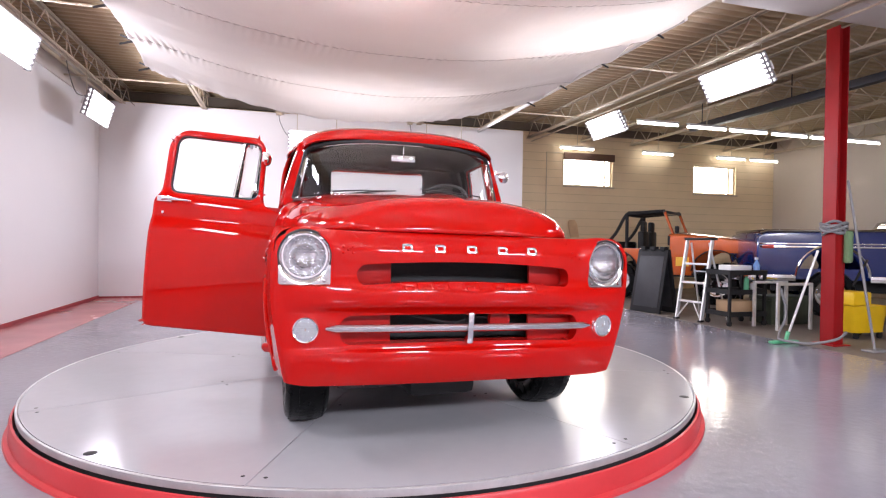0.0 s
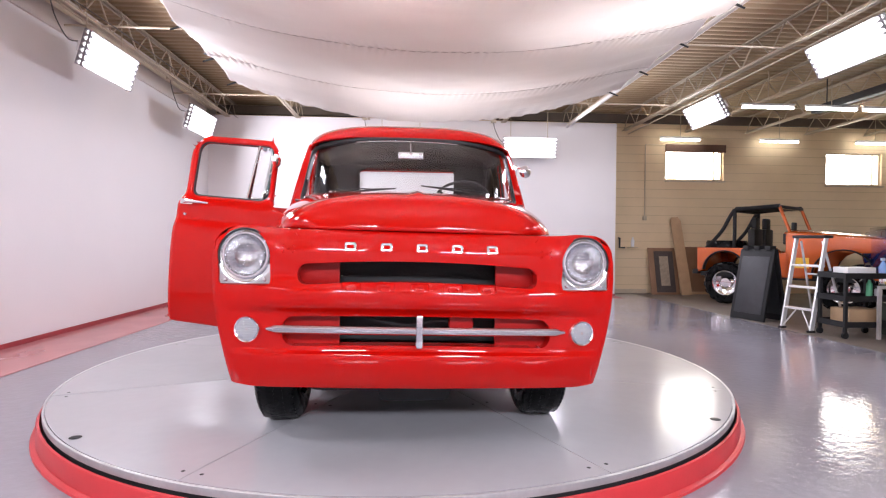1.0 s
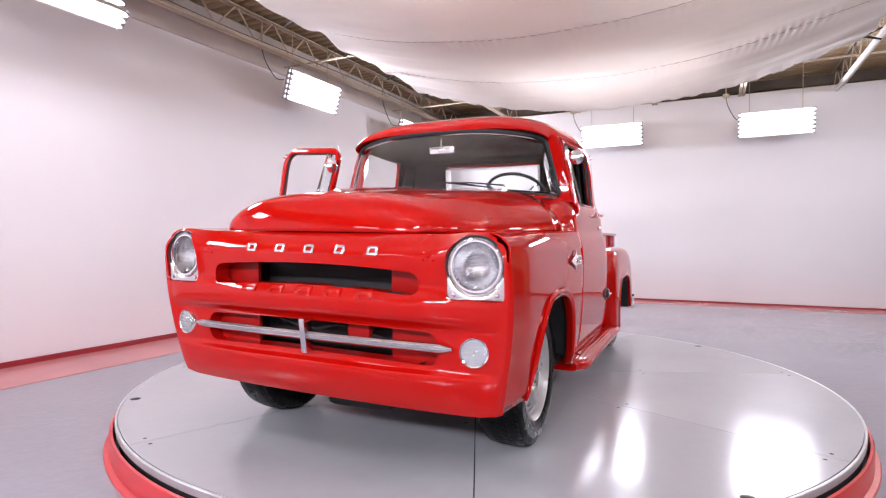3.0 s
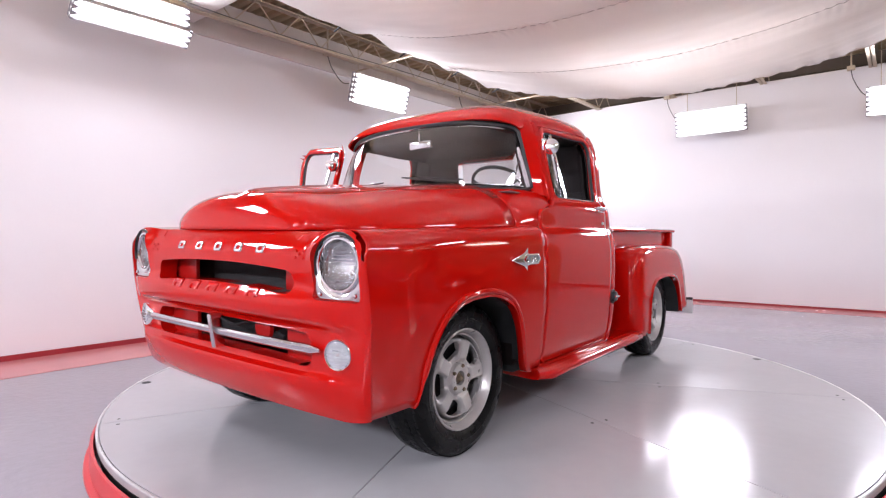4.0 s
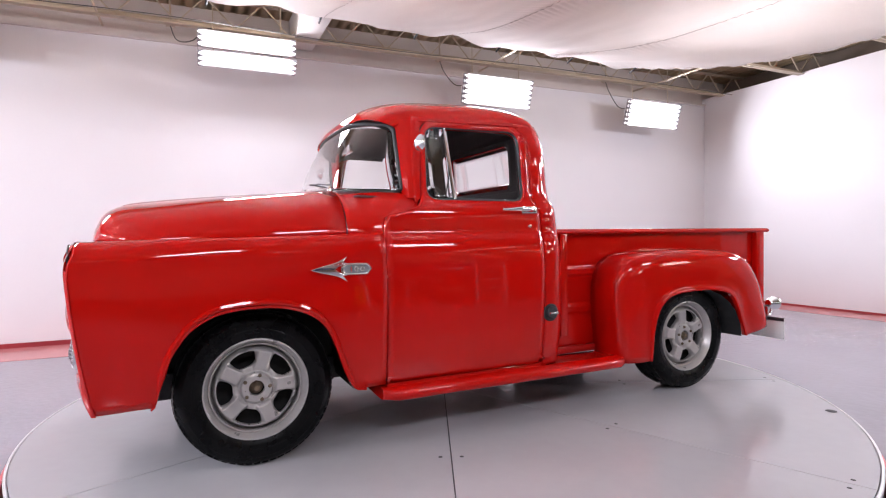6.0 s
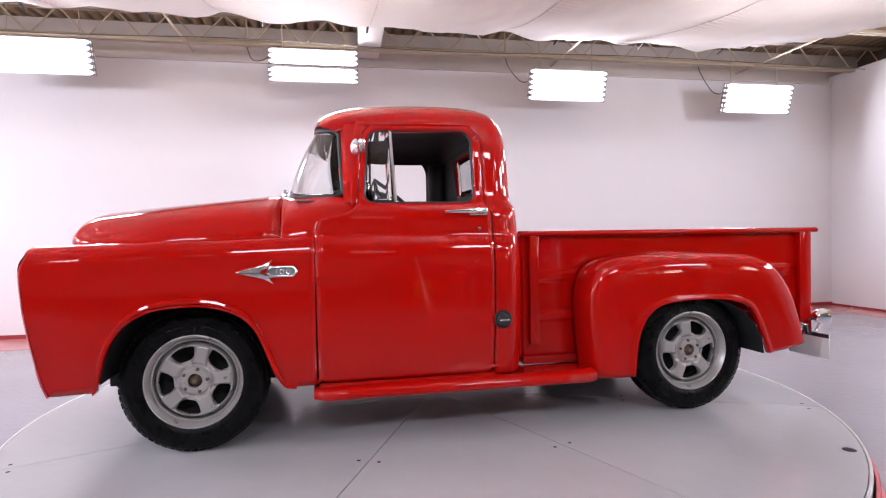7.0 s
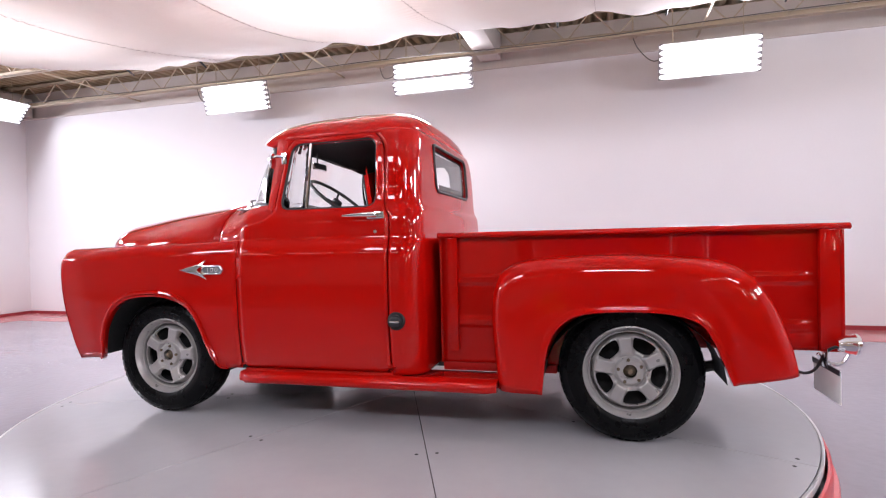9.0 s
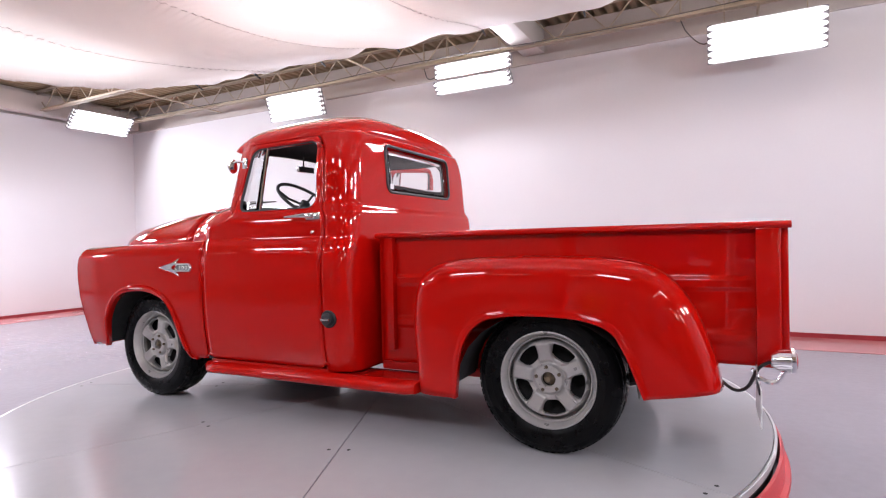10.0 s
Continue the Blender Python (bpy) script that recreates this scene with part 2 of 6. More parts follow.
def panel(us, ws, place, inside=None, holes=(), lip=None):
    """A sheet over the plane (u, w), trimmed to an outline and holes whose edges it follows; place(u, w) gives the point in space.
    lip: a vector by which the hole's rim is folded back."""
    bm = bmesh.new()
    du, dw = us[1] - us[0], ws[1] - ws[0]
    reach = 0.62 * max(abs(du), abs(dw))

    def field(u, w):
        d = inside(u, w) if inside else -9
        for h in holes:
            d = max(d, -h(u, w))
        return d
    flat, keep = {}, {}
    for i, u in enumerate(us):
        for j, w in enumerate(ws):
            d = field(u, w)
            if abs(d) < reach:
                e = 1e-3
                gx, gy = (field(u + e, w) - field(u - e, w)) / (2 * e), (field(u, w + e) - field(u, w - e)) / (2 * e)
                g = gx * gx + gy * gy
                if g > 0.2:
                    u, w, d = u - gx * d / g, w - gy * d / g, 0.0
            flat[i, j], keep[i, j] = (u, w), d
    vs = {k: bm.verts.new(place(*p)) for k, p in flat.items() if keep[k] <= 1e-6}
    for i in range(len(us) - 1):
        for j in range(len(ws) - 1):
            ks = [(i, j), (i + 1, j), (i + 1, j + 1), (i, j + 1)]
            ok = [k for k in ks if k in vs]
            if len(ok) < 3:
                continue
            cu, cw = sum(flat[k][0] for k in ok) / len(ok), sum(flat[k][1] for k in ok) / len(ok)
            if field(cu, cw) < 0:
                bm.faces.new([vs[k] for k in ok])
    loose = [v for v in bm.verts if not v.link_faces]
    bmesh.ops.delete(bm, geom=loose, context="VERTS")
    bmesh.ops.dissolve_degenerate(bm, edges=bm.edges, dist=1e-4)
    if lip is not None:
        es = []
        inv = {v: k for k, v in vs.items() if v.is_valid}
        for e in bm.edges:
            if len(e.link_faces) == 1 and all(v in inv for v in e.verts):
                u, w = flat[inv[e.verts[0]]]
                if holes and min(h(u, w) for h in holes) < 0.004:
                    es.append(e)
        r = bmesh.ops.extrude_edge_only(bm, edges=es)
        bmesh.ops.translate(bm, vec=lip, verts=[v for v in r["geom"] if isinstance(v, bmesh.types.BMVert)])
    return bm


# ---- the room ----
WX, NY, SY, EX, BY = -3.25, 11.75, -4.7, 13.4, 12.35
WALL_TOP, DECK_Z, CHORD = 3.62, 4.12, 3.72


def structure(name, bm, material, label, **k):
    return tagged(part(name, bm, material, **k), label, kind="structure")


structure("floor", boxm(WX - 0.3, SY - 0.3, -0.2, EX + 0.3, BY + 0.3, 0.0), FLOOR, "glossy grey epoxy-coated concrete floor")
structure("floor_band", boxm(WX, SY + 0.8, 0.0, WX + 0.82, NY, 0.004), RED_BAND, "faded red painted strip on the floor along the wall")
structure("floor_band", boxm(WX, SY, 0.0, 5.45, SY + 0.8, 0.004), RED_BAND, "faded red painted strip on the floor along the wall")
structure("floor_band", boxm(WX + 0.82, NY - 0.55, 0.0, 5.45, NY, 0.004), RED_BAND, "faded red painted strip on the floor along the wall")
structure("wall_west", boxm(WX - 0.25, SY - 0.25, 0, WX, NY, WALL_TOP, bevel=0.006), WHITE_WALL, "plain white painted studio wall")
structure("wall_south", boxm(WX, SY - 0.25, 0, EX + 0.25, SY, WALL_TOP), WHITE_WALL, "plain white painted studio wall")
structure("wall_north", boxm(WX - 0.25, NY, 0, 5.45, NY + 0.12, 3.76, bevel=0.006), WHITE_WALL, "plain white partition wall with a free end")
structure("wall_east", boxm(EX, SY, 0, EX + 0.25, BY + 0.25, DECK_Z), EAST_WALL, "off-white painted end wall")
structure("upper_wall_west", boxm(WX - 0.35, SY - 0.35, WALL_TOP, WX - 0.05, BY + 0.25, DECK_Z), UPPER_WALL, "greyish aged wall above the white wall")
structure("upper_wall_south", boxm(WX - 0.05, SY - 0.35, WALL_TOP, EX + 0.25, SY - 0.05, DECK_Z), UPPER_WALL, "greyish aged wall above the white wall")
structure("baseboard", boxm(WX, SY, 0.004, WX + 0.015, NY, 0.055), BASE_RED, "dark red painted baseboard strip")
structure("baseboard", boxm(WX + 0.015, NY - 0.012, 0.004, 5.45, NY, 0.035), BASE_RED, "dark red painted baseboard strip")
structure("baseboard", boxm(WX + 0.015, SY, 0.004, 5.45, SY + 0.015, 0.055), BASE_RED, "dark red painted baseboard strip")

# beige block wall with two high windows, joints as real grooves
WINS = ((6.84, 8.22, 2.62, 3.36), (10.72, 12.1, 2.56, 3.32))


def beige_wall():
    bm = bmesh.new()
    xs = [WX - 0.25, WINS[0][0], WINS[0][1], WINS[1][0], WINS[1][1], EX + 0.25]
    for i in range(5):
        cuts = [(0, DECK_Z)]
        if i in (1, 3):
            w = WINS[i // 2]
            cuts = [(0, w[2]), (w[3], DECK_Z)]
        for a, b in cuts:
            box(bm, xs[i], BY, a, xs[i + 1], BY + 0.25, b)
    return bm


wall_b = structure("wall_beige", beige_wall(), BEIGE, "beige painted concrete-block wall with two high windows")
bm = bmesh.new()
for w in WINS:
    box(bm, w[0] - 0.5, BY + 0.7, w[2] - 0.5, w[1] + 0.5, BY + 0.72, w[3] + 0.5)
structure("backdrop", bm, DAY, "bright white daylight outside the windows")
for i, w in enumerate(WINS):
    win = tagged(thing(f"window_{i + 1}", "high steel-framed window in the block wall, bright outside", "window"), kind="structure")
    bm = bmesh.new()
    for a in ((w[0], w[2], w[1], w[2] + 0.035), (w[0], w[3] - 0.035, w[1], w[3]), (w[0], w[2] + 0.035, w[0] + 0.035, w[3] - 0.035), (w[1] - 0.035, w[2] + 0.035, w[1], w[3] - 0.035), (w[1] - 0.2, w[2] + 0.035, w[1] - 0.17, w[3] - 0.035)):
        box(bm, a[0], BY + 0.06, a[1], a[2], BY + 0.11, a[3])
    part("window_frame", bm, STEEL, win)
    part("window_sill", boxm(w[0] - 0.03, BY - 0.05, w[2] - 0.04, w[1] + 0.03, BY + 0.06, w[2] - 0.003, bevel=0.006), STEEL, win)
    if i == 0:
        part("roller_blind", boxm(w[0] - 0.02, BY - 0.06, w[3] - 0.10, w[1] + 0.03, BY - 0.004, w[3] + 0.08, bevel=0.01), mat("brown_blind", (0.12, 0.06, 0.04), 0.7), win, "rolled-up dark brown blind")


# ---- the ceiling ----
def deck():
    bm = bmesh.new()
    rows, y = [], SY
    prof = []
    while y < BY:
        prof += [(y, 0.0), (y + 0.07, 0.0), (y + 0.09, 0.045), (y + 0.13, 0.045)]
        y += 0.15
    for x in (WX - 0.2, EX + 0.2):
        rows.append([(x, yy, DECK_Z + h) for yy, h in prof])
    grid(bm, rows)
    return bm


structure("ceiling", deck(), DECK, "ribbed cream-painted steel roof deck", angle=20, thick=0.004)
structure("roof", boxm(WX - 0.4, SY - 0.4, DECK_Z + 0.06, EX + 0.4, BY + 0.5, DECK_Z + 0.2), DECK, "flat roof slab over the deck")


def joist(y0, y1):
    """An open-web joist along y with its two chords and zigzag web."""
    bm = bmesh.new()
    for z in (CHORD, DECK_Z - 0.04):
        for s in (-1, 1):
            box(bm, s * 0.006, y0, z, s * 0.05, y1, z + 0.008)
            box(bm, s * 0.006, y0, z, s * 0.012, y1, z + 0.05 if z < 4.0 else z + 0.034)
    n = int((y1 - y0) / 0.32)
    pts = [(0, y0 + (y1 - y0) * k / n, CHORD + 0.03 if k % 2 else DECK_Z - 0.02) for k in range(n + 1)]
    for a, b in zip(pts, pts[1:]):
        sweep(bm, [a, b], 0.0095, 5)
    return bm


jo = tagged(part("roof_joist", joist(SY, BY), STEEL), "cream-painted open-web steel roof joist", "roof joist", "roof joists", "structure")
JX = [WX + 0.40 + 1.45 * k for k in range(12)]
jo.location.x = JX[0]
for x in JX[1:]:
    copy_thing(jo, pose(x, 0, 0))
# bridging rods across the joists
for y in (-2.0, 1.9, 6.9, 10.0):
    structure("bridging_rod", sweep(bmesh.new(), [(WX, y, CHORD + 0.02), (EX, y, CHORD + 0.02)], 0.014, 6), STEEL, "thin painted rod across the joists")
# plain dark brown band along the top of the block wall
structure("top_band", boxm(WX, BY - 0.10, 3.90, EX, BY, 4.09, bevel=0.006), TOP_BAND, "dark brown band along the top of the block wall")
structure("beam_south", boxm(WX, SY + 0.02, 3.66, EX, SY + 0.2, 4.0, bevel=0.01), UPPER_WALL, "pale painted roof beam along the wall")
structure("beam", boxm(WX, 4.05, 3.74, -1.2, 4.35, DECK_Z - 0.01, bevel=0.012), WHITE_STEEL, "white painted beam stub at the wall")
structure("beam", boxm(4.6, 4.3, 3.76, EX, 4.75, DECK_Z - 0.01, bevel=0.012), WHITE_STEEL, "white painted roof beam over the column")
structure("ledge", boxm(WX - 0.05, SY, WALL_TOP, WX + 0.03, NY, WALL_TOP + 0.03), UPPER_WALL, "ledge on top of the white wall")
structure("conduit", sweep(bmesh.new(), [(WX + 0.06, SY, 3.88), (WX + 0.06, NY, 3.88)], 0.03, 8), STEEL, "painted conduit along the wall")
structure("conduit", sweep(bmesh.new(), [(5.95, SY, 3.66), (5.95, BY, 3.66)], 0.013, 8), STEEL, "pale hanging pipe along the ceiling")
structure("conduit", sweep(bmesh.new(), [(4.35, 5.0, 3.66), (4.35, NY, 3.68)], 0.035, 8), WHITE_STEEL, "pale hanging pipe along the ceiling")


structure("strut", boxm(8.33, 4.85, 3.57, 8.47, 9.7, 3.69, bevel=0.008), DARK_STEEL, "dark steel channel hung under the joists")
for y in (5.2, 7.3, 9.4):
    structure("hanger", sweep(bmesh.new(), [(8.4, y, 3.68), (8.4, y, DECK_Z + 0.02)], 0.010, 6), DARK_STEEL, "thin steel hanger rod")


# ---- lamps ----
def tube_lamp(length, height, tubes):
    """A high-bay fixture; x along the tubes, z across them, facing -y."""
    lamp = thing("fluorescent_fixture", "lit white multi-tube fluorescent fixture hung under the roof", "ceiling light", "studio lights")
    h = height / tubes
    bm = bmesh.new()
    prof = []
    for k in range(tubes):
        z = -height / 2 + k * h
        prof += [(-0.022 if k else 0.0, z), (0.0, z + h * 0.05), (0.035, z + h * 0.25), (0.05, z + h * 0.5), (0.035, z + h * 0.75), (0.0, z + h * 0.95)]
    prof.append((0.0, height / 2))
    grid(bm, [[(x, y, z) for y, z in prof] for x in (-length / 2, length / 2)])
    part("reflector", bm, FIXTURE, lamp, thick=0.003, angle=20)
    part("housing", boxm(-length / 2, 0.056, -0.06, length / 2, 0.10, 0.06, bevel=0.006), FIXTURE, lamp)
    for s in (-1, 1):
        # end plate, cut to the trough's waves, with a grey holder between each two tubes
        bm = bmesh.new()
        rim = [(y + 0.004, z) for y, z in prof] + [(0.064, height / 2), (0.064, -height / 2)]
        a, b = ([bm.verts.new((s * (length / 2 + d), y, z)) for y, z in rim] for d in (0.001, 0.005))
        bm.faces.new(a)
        bm.faces.new(b[::-1])
        for i in range(len(a)):
            bm.faces.new((a[i], a[i - 1], b[i - 1], b[i]))
        part("end_plate", bm, HOLDER, lamp, "grey end plate")
        bm = bmesh.new()
        saw = [(length / 2, -height / 2)]
        for k in range(tubes):
            z = -height / 2 + k * h
            saw += [(length / 2 - 0.055, z), (length / 2 - 0.004, z + h * 0.36), (length / 2 - 0.004, z + h * 0.64)]
        saw += [(length / 2 - 0.055, height / 2), (length / 2, height / 2)]
        a, b = ([bm.verts.new((s * x, y, z)) for x, z in saw] for y in (-0.016, 0.012))
        bm.faces.new(a)
        bm.faces.new(b[::-1])
        for i in range(len(a)):
            bm.faces.new((a[i], a[i - 1], b[i - 1], b[i]))
        part("tube_holder", bm, HOLDER, lamp, "grey toothed tube holder")
    tm = finish(sweep(bmesh.new(), [(-length / 2 + 0.004, 0, 0), (length / 2 - 0.004, 0, 0)], 0.019, 10))
    for k in range(tubes):
        t = part("tube", tm, TUBE, lamp)
        t.location = (0, 0.012, -height / 2 + (k + 0.5) * h)
    return lamp


def hang(lamp, m, length):
    """Two rods from the fixture's back straight up to the deck."""
    inv = m.inverted()
    for s in (-0.35, 0.35):
        a = m @ Vector((s * length, 0.09, 0.03))
        part("hanger", sweep(bmesh.new(), [inv @ a, inv @ Vector((a.x, a.y, DECK_Z + 0.02))], 0.006, 6), STEEL, lamp)


def lamp_light(m, watts, height=0.40):
    """The light of one fixture, just inside its tray."""
    d = bpy.data.lights.new("tube_light", "AREA")
    d.shape, d.size, d.size_y, d.energy, d.color = "RECTANGLE", 1.0, height, watts, (0.945, 0.935, 1.07)
    ob = new("lamp_light", d)
    ob.matrix_world = m @ pose(0, -0.010, 0, -90)


lamp0 = tube_lamp(1.12, 0.42, 6)
LAMPS = [  # place, turn about z (0 faces -y), tilt
    (-2.72, 0.31, 3.45, 90, -16), (-2.72, 6.95, 3.31, 90, -16), (-2.72, 9.95, 3.21, 90, -16),
    (0.76, 11.35, 3.14, 0, -12), (3.45, 11.35, 3.13, 0, -12), (-2.2, -4.05, 3.58, 180, -42),
    (6.05, 6.1, 3.45, -90, -30), (6.1, 9.35, 3.45, -90, -30), (6.05, 3.1, 3.45, -90, -30), (6.05, 0.1, 3.45, -90, -30), (0.1, -4.05, 3.55, 180, -42), (2.4, -4.05, 3.5, 180, -42), (4.9, -4.05, 3.5, 180, -42)]
for i, (x, y, z, turn, tilt) in enumerate(LAMPS):
    m = pose(x, y, z, 0, 0, turn) @ pose(0, 0, 0, -tilt)
    if i == 0:
        lamp0.matrix_world = m
    else:
        hang(copy_thing(lamp0, m), m, 1.12)
    lamp_light(m, (SOUTH_WATTS if x > -1 else 0.22 * LAMP_WATTS) if y < -4 else EAST_WATTS if x > 5 else LAMP_WATTS * (1.2 if y > 9 else 1.0))
hang(lamp0, pose(*LAMPS[0][:3], 0, 0, LAMPS[0][3]) @ pose(0, 0, 0, -LAMPS[0][4]), 1.12)
# one place has two shallow fixtures, one over the other
for z, tilt in ((3.565, -4), (3.328, -46)):
    m = pose(-2.72, 3.48, z, 0, 0, 90) @ pose(0, 0, 0, -tilt)
    half = tube_lamp(1.12, 0.20, 3)
    half.matrix_world = m
    hang(half, m, 1.12)
    lamp_light(m, LAMP_WATTS / 2, 0.19)

# bare tubes over the workshop side
shop = thing("tube_light", "long bare fluorescent tube light under the roof", "ceiling light", "workshop tube lights")
part("channel", boxm(-0.47, -0.03, 0.03, 0.47, 0.03, 0.07, bevel=0.005), FIXTURE, shop)
part("tube", sweep(bmesh.new(), [(-0.455, 0, 0), (0.455, 0, 0)], 0.022, 8), SHOP_TUBE, shop)
part("stem", sweep(bmesh.new(), [(0, 0, 0.07), (0, 0, 0.62)], 0.008, 6), STEEL, shop)
SPOTS = [(7.07, 9.05), (8.22, 9.06), (9.27, 9.08), (10.36, 9.1), (11.42, 9.12), (12.5, 9.14), (7.06, 12.1), (9.39, 12.1), (11.7, 12.1), (12.8, 12.1)]
for i, (x, y) in enumerate(SPOTS):
    m = pose(x, y, 3.5)
    if i == 0:
        shop.matrix_world = m
    else:
        copy_thing(shop, m)
for k in range(7):
    copy_thing(shop, pose(8.3, -3.4 + 1.36 * k, 3.5, 0, 0, 90))

# ---- the cloth over the turntable ----
CX0, CX1, CY0, CY1, CZ = -1.55, 4.15, -0.4, 8.7, 3.6


def cloth_point(u, v):
    """The hanging cloth at u across and v along, in six sewn widths."""
    y = CY0 + (CY1 - CY0) * v
    bay = (v * 6) % 1.0
    x = CX0 + (CX1 - CX0) * u - 0.35 * (v - 0.5) * (1 - u)
    q = 1 - (2 * u - 1) ** 2
    sag = 0.47 * q
    swell = 0.055 * math.sin(math.pi * bay) ** 0.8 * (0.5 + 0.5 * (1 - abs(2 * u - 1)))
    edge = min(u, 1 - u)
    wr = 0.018 * math.exp(-edge * 9) * math.sin(90 * v + 3 * math.sin(7 * v)) + 0.010 * math.exp(-min(v, 1 - v) * 26) * math.sin(110 * u + 5 * math.sin(9 * u))
    tuck = 0.05 * math.exp(-edge * 25) * math.sin(math.pi * ((v * 9) % 1.0))
    d = min(bay, 1 - bay) * (CY1 - CY0) / 6
    gather = 0.0105 * math.exp(-d / 0.10) * math.sin(2 * math.pi * x / 0.085 + 9 * d + 4 * noise.noise(Vector((x * 1.3, v * 6, 2)))) * (0.4 + noise.noise(Vector((x * 1.1, int(v * 6 + 0.5), 7))))
    n = 0.022 * noise.noise(Vector((x * 0.9, y * 1.6, 0))) + 0.006 * noise.noise(Vector((x * 2, y * 9, 4)))
    yy = y + 0.35 * q * smooth(v, 0.7, 1.0) - 0.25 * q * smooth(1 - v, 0.7, 1.0)
    return Vector((x, yy, CZ - sag - swell - tuck + wr + n + gather))


bm = bmesh.new()
grid(bm, [[cloth_point(i / 380, j / 168) for i in range(381)] for j in range(169)])
cl = tagged(part("ceiling_cloth", bm, CLOTH, thick=0.002, angle=180), "large sagging white cloth slung under the roof", "cloth")
SEAM = mat("grey_seam_thread", (0.60, 0.56, 0.54), 0.9, var=0.1)
for k in range(1, 6):
    pts = [cloth_point(i / 120, k / 6) + Vector((0, 0, -0.004)) for i in range(121)]
    part("seam", sweep(bmesh.new(), pts, 0.0035, 5), SEAM, cl, "sewn grey seam")
for v in (0.0, 1.0):
    pts = [cloth_point(i / 120, v) for i in range(121)]
    part("hem", sweep(bmesh.new(), pts, 0.012, 6), CLOTH, cl)
for x in (CX0 - 0.02, CX1 + 0.02):
    structure("cloth_rail", sweep(bmesh.new(), [(x + (0.17 if x < 0 else 0), CY0, CZ + 0.03), (x - (0.17 if x < 0 else 0), CY1, CZ + 0.03)], 0.02, 8), WHITE_STEEL, "thin rail that holds the cloth's edge")


def clamp():
    c = thing("spring_clamp", "black spring clamp holding the cloth's edge", "clamp", "cloth clamps")
    for s in (-1, 1):
        part("jaw", sweep(bmesh.new(), [(0.075, 0, 0), (0.03, 0.008 * s, 0.012 * s), (-0.02, 0.014 * s, 0.016 * s), (-0.15, 0.022 * s, 0.062 * s)], [0.007, 0.014, 0.015, 0.011], 6), BLACK, c)
    part("spring", revolve(bmesh.new(), [(0.0, -0.02), (0.014, -0.02), (0.014, 0.02), (0.0, 0.02)], 10), DARK_STEEL, c)
    return c


c0 = clamp()
for k in range(9):
    y = CY0 + (CY1 - CY0) * (k + 0.02) / 8.05
    f = (y - CY0) / (CY1 - CY0)
    xl = CX0 + 0.17 - 0.35 * f
    if k == 0:
        c0.matrix_world = pose(xl, y, CZ)
    else:
        copy_thing(c0, pose(xl, y, CZ))
    copy_thing(c0, pose(CX1, y, CZ, 0, 0, 180))
# lamps over the cloth
for x, y in ((0.4, 3.5), (1.3, 7.4), (3.2, 4.9), (1.3, 0.6)):
    m = pose(x, y, 4.0, 90, 0, 0)
    copy_thing(lamp0, m)
    lamp_light(pose(x, y, 4.0, 90, 0, 0), CLOTH_WATTS)

# ---- the turntable ----
EDGE = mat("dull_steel_edge", (0.5, 0.5, 0.5), 0.45, 0.7, var=0.15, scale=8)
TC, TR, TZ = (0.90, 4.40), 2.41, 0.165
tt = thing("turntable", "round pale grey vehicle turntable with a red base ring", "turntable", at=pose(TC[0], TC[1], 0))
part("red_ring", revolve(bmesh.new(), [(2.405, 0.002), (2.458, 0.002), (2.454, 0.012), (2.432, 0.02), (2.43, 0.104), (2.424, 0.116), (2.412, 0.118), (2.408, 0.106), (2.406, 0.01)], 128), RED_EDGE, tt, "red painted steel ring")
part("core", revolve(bmesh.new(), [(0.0, 0.01), (2.36, 0.01), (2.385, 0.05), (2.385, TZ - 0.03), (0.0, TZ - 0.03)], 96), DARK, tt, "dark recess under the table")
part("rim_band", revolve(bmesh.new(), [(2.386, TZ - 0.035), (2.400, TZ - 0.035), (2.402, TZ - 0.003), (2.399, TZ), (2.390, TZ), (2.386, TZ - 0.004)], 160), EDGE, tt, "bare metal edge band")


def wedge():
    bm = bmesh.new()
    n, g = 20, 0.0025
    lo = [Vector((0.02, g, 0))]
    for k in range(n + 1):
        t = radians(45) * k / n
        r = 2.384
        p = Vector((r * math.cos(t), r * math.sin(t), 0))
        if k == 0:
            p.y += g
        if k == n:
            p += Vector((math.sin(t), -math.cos(t), 0)) * g
        lo.append(p)
    lo.append(Vector((0.02 * math.cos(radians(45)), 0.02 * math.sin(radians(45)) - g, 0)))
    a = [bm.verts.new(p + Vector((0, 0, TZ - 0.028))) for p in lo]
    b = [bm.verts.new(p + Vector((0, 0, TZ))) for p in lo]
    bm.faces.new(a[::-1])
    bm.faces.new(b)
    for i in range(len(a)):
        j = (i + 1) % len(a)
        bm.faces.new((a[i], a[j], b[j], b[i]))
    return bm


wm = finish(wedge(), 30)
for k in range(8):
    w = part("panel", wm, TABLE_TOP, tt)
    w.rotation_euler.z = radians(22.5 + 45 * k)
hm = finish(revolve(bmesh.new(), [(0.0, 0.0), (0.024, 0.0), (0.03, 0.0015), (0.026, 0.003), (0.0, 0.002)], 14), 60)
for a in (-134, -40.5, 49.6, 139):
    s = part("lifting_eye", hm, DARK, tt, "small dark recessed lifting eye")
    s.location = (2.33 * math.cos(radians(a)), 2.33 * math.sin(radians(a)), TZ)
sm = finish(revolve(bmesh.new(), [(0.0, 0.001), (0.008, 0.001), (0.01, 0.0)], 8), 60)
for k in range(8):
    for r in (1.25, 2.30):
        for side in (-1, 1):
            a = radians(22.5 + 45 * k)
            s = part("screw", sm, DARK, tt)
            s.location = (r * math.cos(a) - side * 0.05 * math.sin(a), r * math.sin(a) + side * 0.05 * math.cos(a), TZ)


